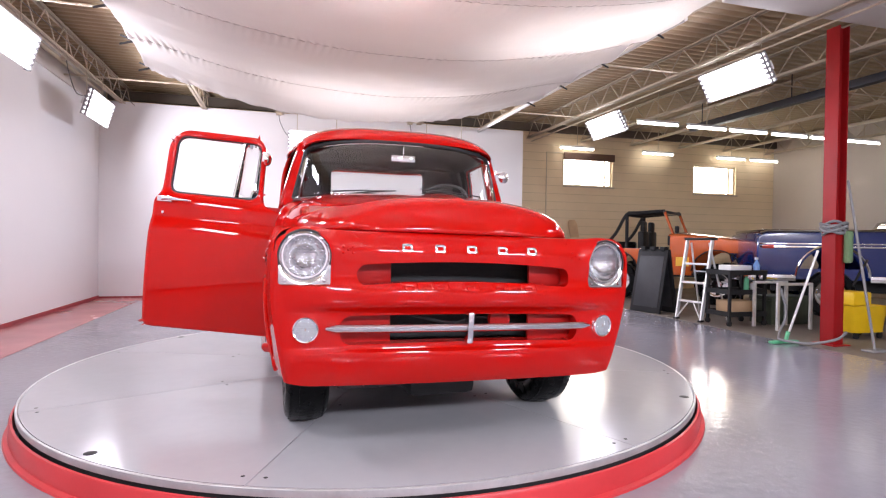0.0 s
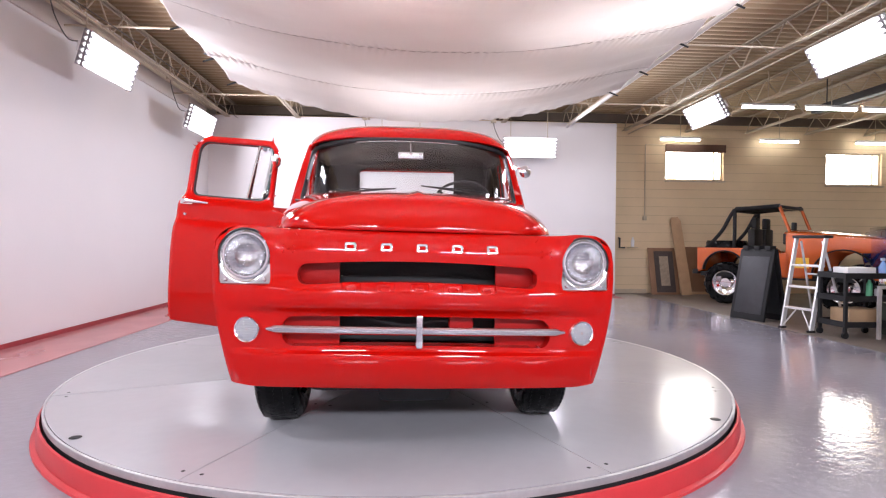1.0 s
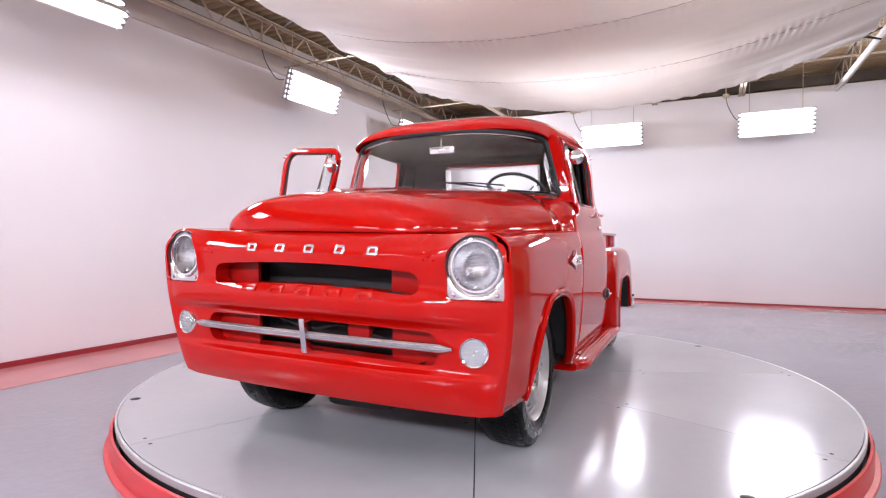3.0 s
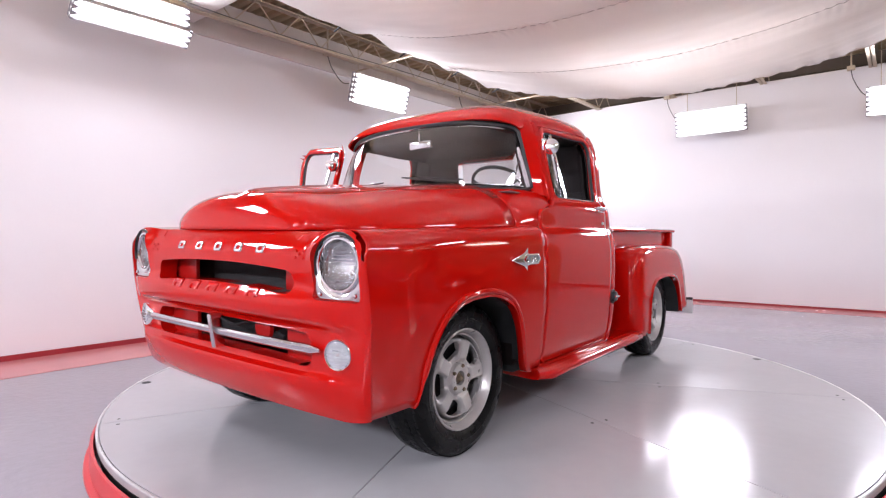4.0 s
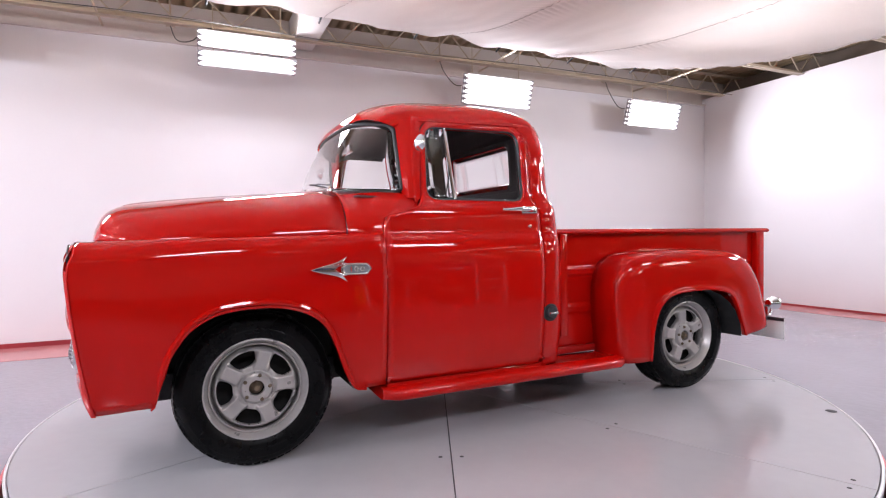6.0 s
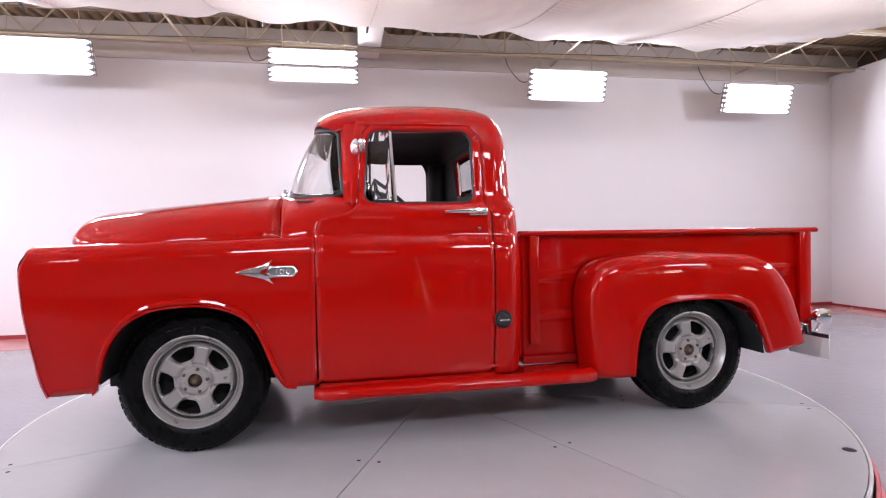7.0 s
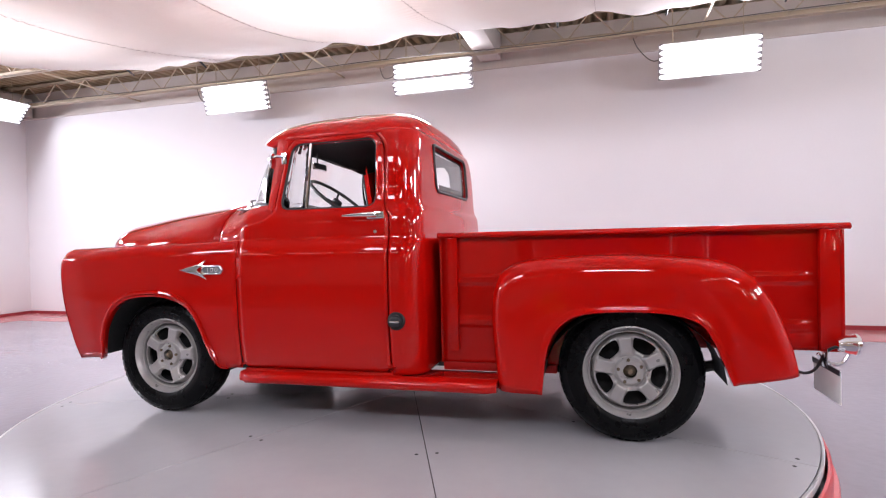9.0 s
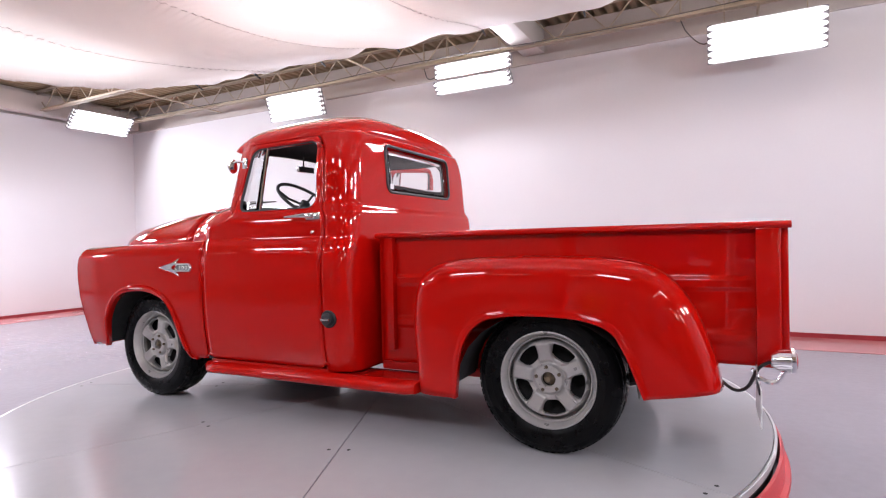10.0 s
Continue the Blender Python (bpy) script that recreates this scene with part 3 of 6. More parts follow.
# ---- the pickup truck: x to the driver's side, y to the rear, from the front axle on the table ----
truck = thing("pickup_truck", "glossy red vintage stepside pickup truck with one door open", "pickup truck", at=pose(0.961, 3.066, TZ, 0, 0, 1.6))
K = 0.016


def lean(p):
    """The front end hangs a little lower on the driver's side."""
    return Vector((p[0], p[1], p[2] - p[0] * (K * (1 - smooth(p[1], 0.1, 0.9)) + 0.003)))


def tp(name, bm, material, parent=None, label="", do_lean=True, **k):
    if do_lean:
        for v in bm.verts:
            v.co = lean(v.co)
    return part(name, bm, material, parent or truck, label, **k)


def side_x(z, y=0.0):
    """Half width of door and cab at a height; the cab's upper part is wider towards its back."""
    return 0.045 * smooth(z, 1.24, 1.56) * smooth(y, 0.80, 1.35) + lerp1(z, [0.25, 0.33, 0.42, 0.55, 0.70, 0.80, 0.88, 0.94, 0.975, 1.0, 1.02, 1.04, 1.058, 1.075, 1.12, 1.155, 1.185, 1.215, 1.25, 1.30, 1.45, 1.62, 1.70],
                 [0.86, 0.875, 0.893, 0.907, 0.914, 0.916, 0.9155, 0.912, 0.907, 0.901, 0.894, 0.885, 0.878, 0.876, 0.874, 0.870, 0.862, 0.849, 0.838, 0.825, 0.784, 0.735, 0.70])


def fender_side(z, y):
    b = lerp1(z, [0.30, 0.36, 0.45, 0.60, 0.72, 0.82, 0.90, 0.955, 1.0], [0.875, 0.888, 0.902, 0.916, 0.9215, 0.922, 0.919, 0.914, 0.90])
    return b - 0.02 * smooth(-y, 0.45, 0.72) - 0.025 * smooth(-y, 0.2, 0.66) * (1 - smooth(z, 0.33, 0.80))


def front_half(z):
    """Half width of the front panel at a height."""
    return fender_side(z, -0.66) + 0.003


# hood
def hood_w(y):
    return lerp1(y, [-0.68, -0.66, -0.62, -0.56, -0.45, -0.2, 0.1, 0.42], [0.50, 0.552, 0.596, 0.628, 0.668, 0.735, 0.788, 0.832])


def hood_z(y):
    return lerp1(y, [-0.68, -0.672, -0.655, -0.635, -0.60, -0.54, -0.44, -0.2, 0.1, 0.42], [1.038, 1.085, 1.135, 1.17, 1.198, 1.218, 1.232, 1.258, 1.282, 1.305])


def hood_edge(y):
    return lerp1(y, [-0.68, -0.3, 0.42], [1.036, 1.046, 1.062])


def hood_point(a, y):
    w, e, c = hood_w(y), hood_edge(y), hood_z(y)
    x = w * math.sin(a * math.pi / 2)
    t = abs(x / w)
    f = max(0.0, 1 - t ** (3.2 + 2.2 * smooth(y, -0.5, 0.42))) ** 0.62
    ridge = 0.012 * math.exp(-(x / 0.022) ** 2) * smooth(y, -0.66, -0.55)
    dish = -0.005 * math.exp(-((abs(x) - 0.36) / 0.13) ** 2) * smooth(y, -0.62, -0.35) * (1 - smooth(y, 0.0, 0.35))
    return Vector((x, y, e + (c - e) * f + ridge + dish))


HY = [-0.68, -0.677, -0.672, -0.664, -0.655, -0.645, -0.635, -0.618, -0.60, -0.57, -0.54, -0.49, -0.44] + [-0.44 + 0.086 * k for k in range(1, 11)]
bm = bmesh.new()
grid(bm, [[hood_point(-1 + 2 * i / 60, y) + Vector((0, 0.05 * abs(-1 + 2 * i / 60) ** 3 * (1 - smooth(y, -0.68, -0.4)), 0)) for i in range(61)] for y in HY])
tp("hood", bm, RED, thick=0.012, angle=50)


# front panel with its openings
def u_hole(s):
    c = sd_box(s * 0.764, 0.855, 0.113, 0.072, 0.02)
    return lambda x, z: min(c(x, z), math.hypot(x - s * 0.764, z - 0.914) - 0.115)


VISOR = u_hole(1)


def front_y(x, z):
    c = lerp1(z, [0.31, 0.34, 0.40, 0.455, 0.475, 0.487, 0.50, 0.66, 0.672, 0.686, 0.715, 0.75, 0.775, 0.80, 0.83, 0.91, 0.94, 0.98, 1.01, 1.035, 1.06],
              [-0.675, -0.705, -0.74, -0.758, -0.760, -0.750, -0.716, -0.712, -0.724, -0.756, -0.782, -0.787, -0.780, -0.757, -0.738, -0.742, -0.742, -0.725, -0.70, -0.66, -0.62])
    e = lerp1(z, [0.31, 0.35, 0.40, 0.50, 0.65, 0.80, 0.93, 0.97, 1.01, 1.06], [-0.62, -0.634, -0.65, -0.67, -0.69, -0.706, -0.715, -0.711, -0.69, -0.66])
    w = (min(1, abs(x) / 0.9)) ** 3
    w += (1 - w) * smooth(abs(x), 0.81, 0.885)
    y = e + 0.78 * (c - e) * (1 - w)
    d = abs(x) - (front_half(z) - 0.025)
    if d > 0:
        r = 0.027
        y += r - math.sqrt(max(0, r * r - d * d))
    q = max(0.0, VISOR(abs(x), z))
    return y - (0.008 * smooth(z, 0.80, 0.90) + 0.020 * smooth(z, 0.90, 1.0)) * math.exp(-(q / 0.028) ** 2) * (1 - smooth(abs(x), 0.78, 0.87))


def front_top(x):
    return lerp1(abs(x), [0.0, 0.5, 0.58, 0.66, 0.74, 0.80, 0.84, 0.87, 0.89, 0.905], [1.034, 1.034, 1.034, 1.037, 1.044, 1.040, 1.022, 0.995, 0.965, 0.92])


def front_bottom(x):
    return 0.324 + 0.022 * smooth(abs(x), 0.72, 0.90) - 0.004 * (1 - abs(x))


def slot(cz, hx, hz, r, bow):
    b = sd_box(0, 0, hx, hz, r)
    return lambda x, z: b(x, z - cz + bow * (x / hx) ** 2)


HOLES = [u_hole(1), u_hole(-1), slot(0.856, 0.535, 0.046, 0.042, 0.022), slot(0.588, 0.605, 0.066, 0.05, 0.008)]


def front_x(u, z):
    return u * front_half(z) / 0.905


bm = panel(np.linspace(-0.905, 0.905, 147), np.linspace(0.30, 1.06, 63), lambda u, z: Vector((front_x(u, z), front_y(front_x(u, z), z), z)),
           lambda u, z: max(z - front_top(front_x(u, z)), front_bottom(front_x(u, z)) - z), [lambda u, z, h=h: h(front_x(u, z), z) for h in HOLES], lip=(0, 0.085, 0))
tp("front_panel", bm, RED, angle=40)
# recesses behind the openings
for z0, z1, y, hx, nm in ((0.79, 0.92, -0.635, 0.60, "upper_grille_recess"), (0.485, 0.685, -0.630, 0.66, "lower_grille_recess")):
    for s in (-1, 1):
        bm = boxm(s * 0.36, y, z0, s * hx, y + 0.02, z1, bevel=0.004)
        tp(nm, bm, RED_IN, label="red painted baffle behind the grille opening")
tp("radiator", boxm(-0.40, -0.52, 0.42, 0.40, -0.46, 0.98, bevel=0.01), DARK, label="black radiator core")
tp("front_bulkhead", boxm(-0.86, -0.47, 0.40, 0.86, -0.44, 0.98), DARK)
tp("crossmember", boxm(-0.6, -0.60, 0.34, 0.6, -0.5, 0.44, bevel=0.02), DARK)
bm = bmesh.new()
revolve(bm, [(0.0, 0.0), (0.055, 0.0), (0.06, -0.015), (0.03, -0.04), (0.018, -0.10), (0.0, -0.10)], 16, pose(0.20, -0.64, 0.615, 90, 0, 0))
tp("horn", bm, RED_IN, label="small red horn")
tp("hose", sweep(bmesh.new(), curve([(-0.25, -0.62, 0.64), (-0.05, -0.63, 0.60), (0.1, -0.62, 0.63), (0.3, -0.60, 0.58)], 14), 0.008, 6), DARK)

# chrome bar and blade
bm = bmesh.new()
pts = [(x, front_y(x, 0.588) - 0.018 - 0.010 * (1 - (x / 0.67) ** 2), 0.592) for x in np.linspace(-0.67, 0.67, 31)]
sweep(bm, pts, [0.006] + [0.0175] * 29 + [0.006], 10, flat=1.2)
for s in (-1, 1):
    sweep(bm, [(s * 0.62, front_y(0.62, 0.588) - 0.02, 0.592), (s * 0.62, front_y(0.62, 0.588) + 0.01, 0.592)], 0.012, 8)
tp("grille_bar", bm, ALU, label="dull chrome grille bar")
bm = boxm(-0.015, -0.776, 0.518, 0.015, -0.722, 0.668, bevel=0.008)
for v in bm.verts:
    if v.co.z < 0.55:
        v.co.y += 0.02
tp("grille_blade", bm, ALU, label="dull chrome upright blade")


# lamps in the front
def headlight(s):
    h = new("headlight")
    h.parent = truck
    h.location = lean((s * 0.764, -0.724, 0.914))
    h.rotation_euler.z = s * radians(5)
    h["label"] = "round sealed-beam headlight in a chrome bezel"
    rim = sd_box(0, -0.059, 0.116, 0.074, 0.02)
    bez = panel(np.linspace(-0.125, 0.125, 31), np.linspace(-0.14, 0.125, 33), lambda x, z: Vector((x, 0.035 - 0.02 * smooth(math.hypot(x, z), 0.085, 0.125), z)),
                lambda x, z: min(rim(x, z), math.hypot(x, z) - 0.118), [lambda x, z: math.hypot(x, z) - 0.091], lip=(0, 0.03, 0))
    part("bezel", bez, DULL_CHROME, h, thick=0.004)
    part("trim_ring", revolve(bmesh.new(), [(0.088, 0.0), (0.093, 0.012), (0.099, 0.012), (0.103, 0.0)], 40, pose(0, 0.03, 0, 90)), CHROME, h)
    part("reflector", revolve(bmesh.new(), [(0.088, -0.01), (0.07, -0.045), (0.035, -0.07), (0.0, -0.078)], 32, pose(0, 0.03, 0, 90)), REFLECTOR, h)
    ln = part("lens", revolve(bmesh.new(), [(0.0, 0.024), (0.03, 0.022), (0.06, 0.014), (0.088, 0.0), (0.088, -0.006), (0.06, 0.006), (0.03, 0.014), (0.0, 0.016)], 32, pose(0, 0.03, 0, 90)), LENS, h)
    ln.visible_shadow = False
    # thin dark arc round the upper part of the bezel
    part("dark_arc", sweep(bmesh.new(), [(0.115 * math.cos(radians(a)), 0.016, 0.115 * math.sin(radians(a))) for a in range(-20, 201, 10)], 0.0055, 6), SEAL, h, "dark arc round the upper bezel")
    for dx in (-0.085, 0.085):
        part("bezel_screw", revolve(bmesh.new(), [(0.0, 0.006), (0.007, 0.005), (0.009, 0.0)], 10, pose(dx, 0.014, -0.108, 90)), CHROME, h)
    return h


def fog(s):
    f = new("park_light")
    f.parent = truck
    f.location = lean((s * 0.755, front_y(0.755, 0.587) - 0.006, 0.587))
    f.rotation_euler.z = s * radians(13)
    f["label"] = "round white parking light"
    part("ring", revolve(bmesh.new(), [(0.052, -0.045), (0.06, -0.04), (0.06, 0.006), (0.056, 0.012), (0.05, 0.008)], 32, pose(0, 0, 0, 90)), CHROME, f)
    part("bowl", revolve(bmesh.new(), [(0.052, 0.004), (0.04, 0.002), (0.012, 0.001), (0.0, 0.0005)], 24, pose(0, 0, 0, 90)), PARK, f)
    for k in range(-4, 5):
        hw = math.sqrt(0.05 ** 2 - (0.0105 * k) ** 2)
        part("lens_rib", boxm(-hw, -0.006, 0.0105 * k - 0.0022, hw, -0.003, 0.0105 * k + 0.0022), PARK, f)
    ln = part("lens", revolve(bmesh.new(), [(0.0, 0.024), (0.02, 0.022), (0.04, 0.014), (0.052, 0.008), (0.052, 0.005), (0.04, 0.011), (0.02, 0.018), (0.0, 0.020)], 28, pose(0, 0, 0, 90)), LENS, f)
    ln.visible_shadow = False
    part("bulb", revolve(bmesh.new(), [(0.0, 0.010), (0.004, 0.007), (0.004, 0.002), (0.0, 0.001)], 12, pose(0, 0, 0, 90)), AMBER, f, "amber bulb")
    return f


for s in (1, -1):
    headlight(s)
    fog(s)

# five chrome badge shapes above the upper opening, and a row of raised red ones below it
for k in range(5):
    x = -0.305 + 0.158 * k
    fr = panel(np.linspace(-0.030, 0.030, 18), np.linspace(-0.022, 0.022, 14), lambda u, w, x=x: Vector((x + u, front_y(x + u, 0.962 + w) - 0.002, 0.962 + w)),
               sd_box(0, 0, 0.025, 0.0175, 0.008), [sd_box(0, 0, 0.015, 0.008, 0.003)])
    tp("badge_letter", fr, DULL_CHROME, thick=0.009, offset=0, label="small chrome badge block")
for k in range(5):
    x = -0.30 + 0.15 * k
    bm = panel(np.linspace(-0.05, 0.05, 12), np.linspace(-0.024, 0.024, 8), lambda u, w, x=x: Vector((x + u, front_y(x + u, 0.786 + w) - 0.001, 0.786 + w)), sd_box(0, 0, 0.042, 0.019, 0.006), [sd_box(0, -0.008, 0.02, 0.008, 0.003)])
    tp("embossed_block", bm, RED, thick=0.005, offset=0)


# quincunx of small raised studs beside the upper opening
stud = finish(revolve(bmesh.new(), [(0.0, 0.005), (0.004, 0.004), (0.007, 0.0)], 10), 60)
for s in (1, -1):
    for dx, dz in ((-0.022, 0.012), (0.022, 0.012), (0, 0), (-0.022, -0.014), (0.022, -0.014)):
        x, z = s * 0.575 + dx, 0.948 + dz
        st = part("stud", stud, RED, truck)
        st.matrix_basis = Matrix.Translation(lean((x, front_y(x, z) - 0.0005, z))) @ pose(0, 0, 0, 90)


# front fenders
def arch_front(y):
    return lerp1(y, [-0.425, -0.405, -0.395, -0.38, -0.36, -0.33, -0.28, -0.23, -0.15, -0.05, 0.03, 0.10, 0.18, 0.245, 0.285, 0.315, 0.345, 0.375, 0.405, 0.425, 0.45, 0.49],
                 [0.358, 0.38, 0.43, 0.49, 0.55, 0.605, 0.672, 0.71, 0.744, 0.757, 0.759, 0.752, 0.730, 0.695, 0.655, 0.61, 0.545, 0.46, 0.38, 0.345, 0.328, 0.322])


def front_fender(s):
    bm = bmesh.new()
    ys = sorted(set([-0.66, -0.65, -0.63, -0.6] + list(np.round(np.linspace(-0.57, -0.44, 5), 3)) + list(np.round(np.linspace(-0.425, 0.49, 62), 4)) + [0.52, 0.56, 0.589]))
    rows = []
    for y in ys:
        hw, he = hood_w(y) - 0.004, hood_edge(y) - 0.006
        k = smooth(y, -0.66, -0.1)
        top = lerp1(y, [-0.66, -0.4, 0.0, 0.6], [1.043, 1.05, 1.057, 1.066])
        sh = 0.895 + 0.015 * k
        sec = [(hw - 0.02, he - 0.03), (hw, he - 0.008), (hw + 0.012, he)]
        x0 = hw + 0.012
        x1 = 0.80 + 0.06 * k
        for t in (0.25, 0.5, 0.75, 1.0):
            x = x0 + (max(x1, x0 + 0.02) - x0) * t
            sec.append((x, he + (top - he) * t))
        xe = fender_side(0.95, y)
        xs = max(x1, x0 + 0.02)
        for t in np.linspace(0.1, 0.93, 10):
            a = t * math.pi / 2
            sec.append((xs + (xe - xs) * math.sin(a), top - (top - 0.955) * (1 - math.cos(a))))
        zb = arch_front(y) if y > -0.425 else 0.346 + 0.012 * smooth(y, -0.66, -0.43)
        for t in np.linspace(0.0, 1.0, 18):
            z = 0.955 + (zb - 0.955) * t
            sec.append((fender_side(z, y), z))
        w = 1 - smooth(y, -0.66, -0.44)
        rows.append([(s * x, y + w * (front_y(min(x, front_half(z)), z) + 0.66) + 0.001, z) for x, z in sec])
    vs = grid(bm, rows)
    # folded and flared lip round the wheel opening
    lip = [r[-1] for r, y in zip(vs, ys) if -0.43 < y < 0.50]
    pr = None
    for v in lip:
        o = v.co
        q = [bm.verts.new((o.x + s * 0.012, o.y, o.z + 0.002)), bm.verts.new((o.x + s * 0.008, o.y, o.z - 0.010)), bm.verts.new((o.x - s * 0.03, o.y, o.z - 0.012))]
        if pr:
            chain, last = [v] + q, [pr[0]] + pr[1]
            for i in range(3):
                bm.faces.new((last[i], chain[i], chain[i + 1], last[i + 1]))
        pr = (v, q)
    ob = tp("front_fender", bm, RED, angle=40, thick=0.006, label="red front fender with a flared wheel opening")
    # roll over the wheel opening
    pts = [(s * (fender_side(arch_front(y) + 0.02, y) + 0.004), y, arch_front(y) + 0.016) for y in np.linspace(-0.40, 0.43, 56)]
    tp("wheel_arch_bead", sweep(bmesh.new(), pts, [0.005] + [0.014] * 54 + [0.005], 8), RED)
    # inner wheel well
    bm = bmesh.new()
    rows = []
    for k in range(17):
        t = math.pi * k / 16
        rows.append([(s * x, -0.44 * math.cos(t) + 0.01, 0.37 + 0.41 * math.sin(t)) for x in (0.42, 0.87)])
    grid(bm, rows)
    g = [(s * 0.42, -0.43, 0.26), (s * 0.42, 0.45, 0.26), (s * 0.42, 0.45, 0.80), (s * 0.42, -0.43, 0.80)]
    bm.faces.new([bm.verts.new(p) for p in g])
    tp("wheel_well", bm, DARK, angle=60)


front_fender(1)
front_fender(-1)

# cowl between hood, windshield and doors
def cowl_point(a, y):
    k = smooth(y, 0.42, 0.74)
    w, e, c = 0.832 + 0.048 * smooth(y, 0.40, 0.62), 1.062 - 0.002 * k, 1.305 - 0.014 * smooth(y, 0.42, 0.47)
    x = w * math.sin(a * math.pi / 2)
    return Vector((x, y + 0.004, e - 0.002 + (c - e) * max(0.0, 1 - abs(x / w) ** (5.4 + 6.6 * k)) ** 0.62))


def cowl_end(a):
    """Where the cowl meets the windshield's foot or the door's front edge."""
    y = 0.424
    while y < 0.80:
        p = cowl_point(a, y)
        lim = 0.427 + 0.308 * min(1.2, abs(p.x) / 0.757) ** 5.6
        if p.z < 1.235:
            lim = min(lim, lerp1(p.z, [1.05, 1.10, 1.14, 1.152, 1.163, 1.18, 1.205, 1.235], [0.587, 0.592, 0.607, 0.65, 0.70, 0.765, 0.79, 0.80]))
        if y > lim:
            break
        y += 0.002
    return y


bm = bmesh.new()
av = [math.asin(x) * 2 / math.pi for x in np.linspace(-1, 1, 41)[1:-1]]
av += [s * math.asin(x) * 2 / math.pi for s in (-1, 1) for x in np.linspace(0.92, 0.998, 30)]
av = sorted(set([-1.0, 1.0] + [round(v, 5) for v in av] + [s * (0.90 + 0.01 * k) for s in (-1, 1) for k in range(10)]))
ends = [cowl_end(a) for a in av]
grid(bm, [[cowl_point(a, 0.422 + (e - 0.422) * t) for a, e in zip(av, ends)] for t in np.linspace(0, 1, 14)])
tp("cowl", bm, RED, angle=60, thick=0.006, label="red cowl panel under the windshield")


# windshield
def ws_base(a):
    x = 0.757 * a
    return Vector((x, 0.432 + 0.308 * abs(a) ** 5.6, 1.288 - 0.025 * abs(a) ** 3))


def ws_top(a):
    x = 0.668 * a
    return Vector((x, 0.598 + 0.127 * abs(a) ** 5, 1.690 - 0.065 * abs(a) ** 2.4))


bm = bmesh.new()
rows = []
for t in np.linspace(0, 1, 15):
    r = []
    for a in np.linspace(-1, 1, 41):
        p = ws_base(a).lerp(ws_top(a), float(t))
        p.y -= 0.02 * math.sin(math.pi * t)
        r.append(p)
    rows.append(r)
grid(bm, rows)
wsob = tp("windshield", bm, GLASS, angle=80, thick=0.005, label="clear wraparound windshield")
wsob.visible_shadow = False
loop = [ws_base(a) for a in np.linspace(-0.97, 0.97, 41)] + [ws_base(1).lerp(ws_top(1), t) for t in (0.06, 0.3, 0.5, 0.7, 0.94)] + [ws_top(a) for a in np.linspace(0.97, -0.97, 41)] + [ws_base(-1).lerp(ws_top(-1), t) for t in (0.94, 0.7, 0.5, 0.3, 0.06)]
tp("windshield_seal", sweep(bmesh.new(), loop, 0.0125, 8, closed=True), SEAL, label="black rubber windshield seal")
# pillars
for s in (1, -1):
    bm = bmesh.new()
    rows = []
    for t in np.linspace(-0.06, 1.10, 15):
        g = ws_base(1).lerp(ws_top(1), t)
        d = Vector((side_x(g.z) + 0.004, 0.805 + 0.04 * t, g.z - 0.012))
        mid = g.lerp(d, 0.55) + Vector((0.016, -0.004, 0))
        rows.append([(s * (g.x - 0.03), g.y + 0.05, g.z), (s * (g.x - 0.006), g.y - 0.004, g.z), (s * mid.x, mid.y - 0.022, mid.z), (s * (d.x), d.y - 0.015, d.z), (s * (d.x + 0.001), d.y, d.z), (s * (d.x - 0.05), d.y + 0.004, d.z)])
    grid(bm, rows)
    tp("windshield_pillar", bm, RED, angle=50, label="red windshield pillar")


# roof
def roof_c(y):
    return lerp1(y, [0.565, 0.575, 0.59, 0.62, 0.68, 0.76, 0.88, 1.05, 1.25, 1.40, 1.50, 1.56, 1.60, 1.625], [1.695, 1.722, 1.742, 1.765, 1.790, 1.810, 1.825, 1.834, 1.836, 1.831, 1.820, 1.800, 1.762, 1.67])


def roof_point(a, y):
    yf = 0.588 + 0.125 * abs(a) ** 3.4
    yb = 1.620 - 0.085 * abs(a) ** 6
    yy = yf + (yb - yf) * (y - 0.565) / (1.625 - 0.565)
    w = 0.722 + 0.045 * smooth(y, 0.75, 1.30) - 0.03 * (1 - smooth(y, 0.57, 0.85)) - 0.03 * smooth(y, 1.40, 1.625)
    x = w * math.sin(a * math.pi / 2)
    e = 1.655 - 0.035 * (1 - smooth(y, 0.565, 0.75))
    t = abs(x / w)
    return Vector((x, yy, e + (roof_c(y) - e) * max(0, 1 - t ** 3.3) ** 0.55))


bm = bmesh.new()
RY = [0.565, 0.568, 0.575, 0.585, 0.60, 0.62, 0.65, 0.68, 0.72, 0.76] + list(np.linspace(0.82, 1.46, 13)) + [1.50, 1.53, 1.56, 1.58, 1.60, 1.615, 1.625]
vs = grid(bm, [[roof_point(a, y) for a in np.linspace(-1, 1, 49)] for y in RY])
low = [v.co - Vector((0, -0.02, 0.008)) for v in vs[0]]
grid(bm, [[v.co.copy() for v in vs[0]], low])
tp("roof", bm, RED, angle=60, thick=0.008, merge=0.0005, label="red cab roof with a front lip")
def liner_point(a, y):
    p = roof_point(a, y)
    return Vector((p.x * 0.955, 1.13 + (p.y - 1.13) * 0.945, p.z - 0.028))


bm = bmesh.new()
grid(bm, [[liner_point(a, y) for a in np.linspace(-1, 1, 33)] for y in RY])
tp("headliner", bm, CABIN, angle=60, thick=0.01, label="dark brown headliner")
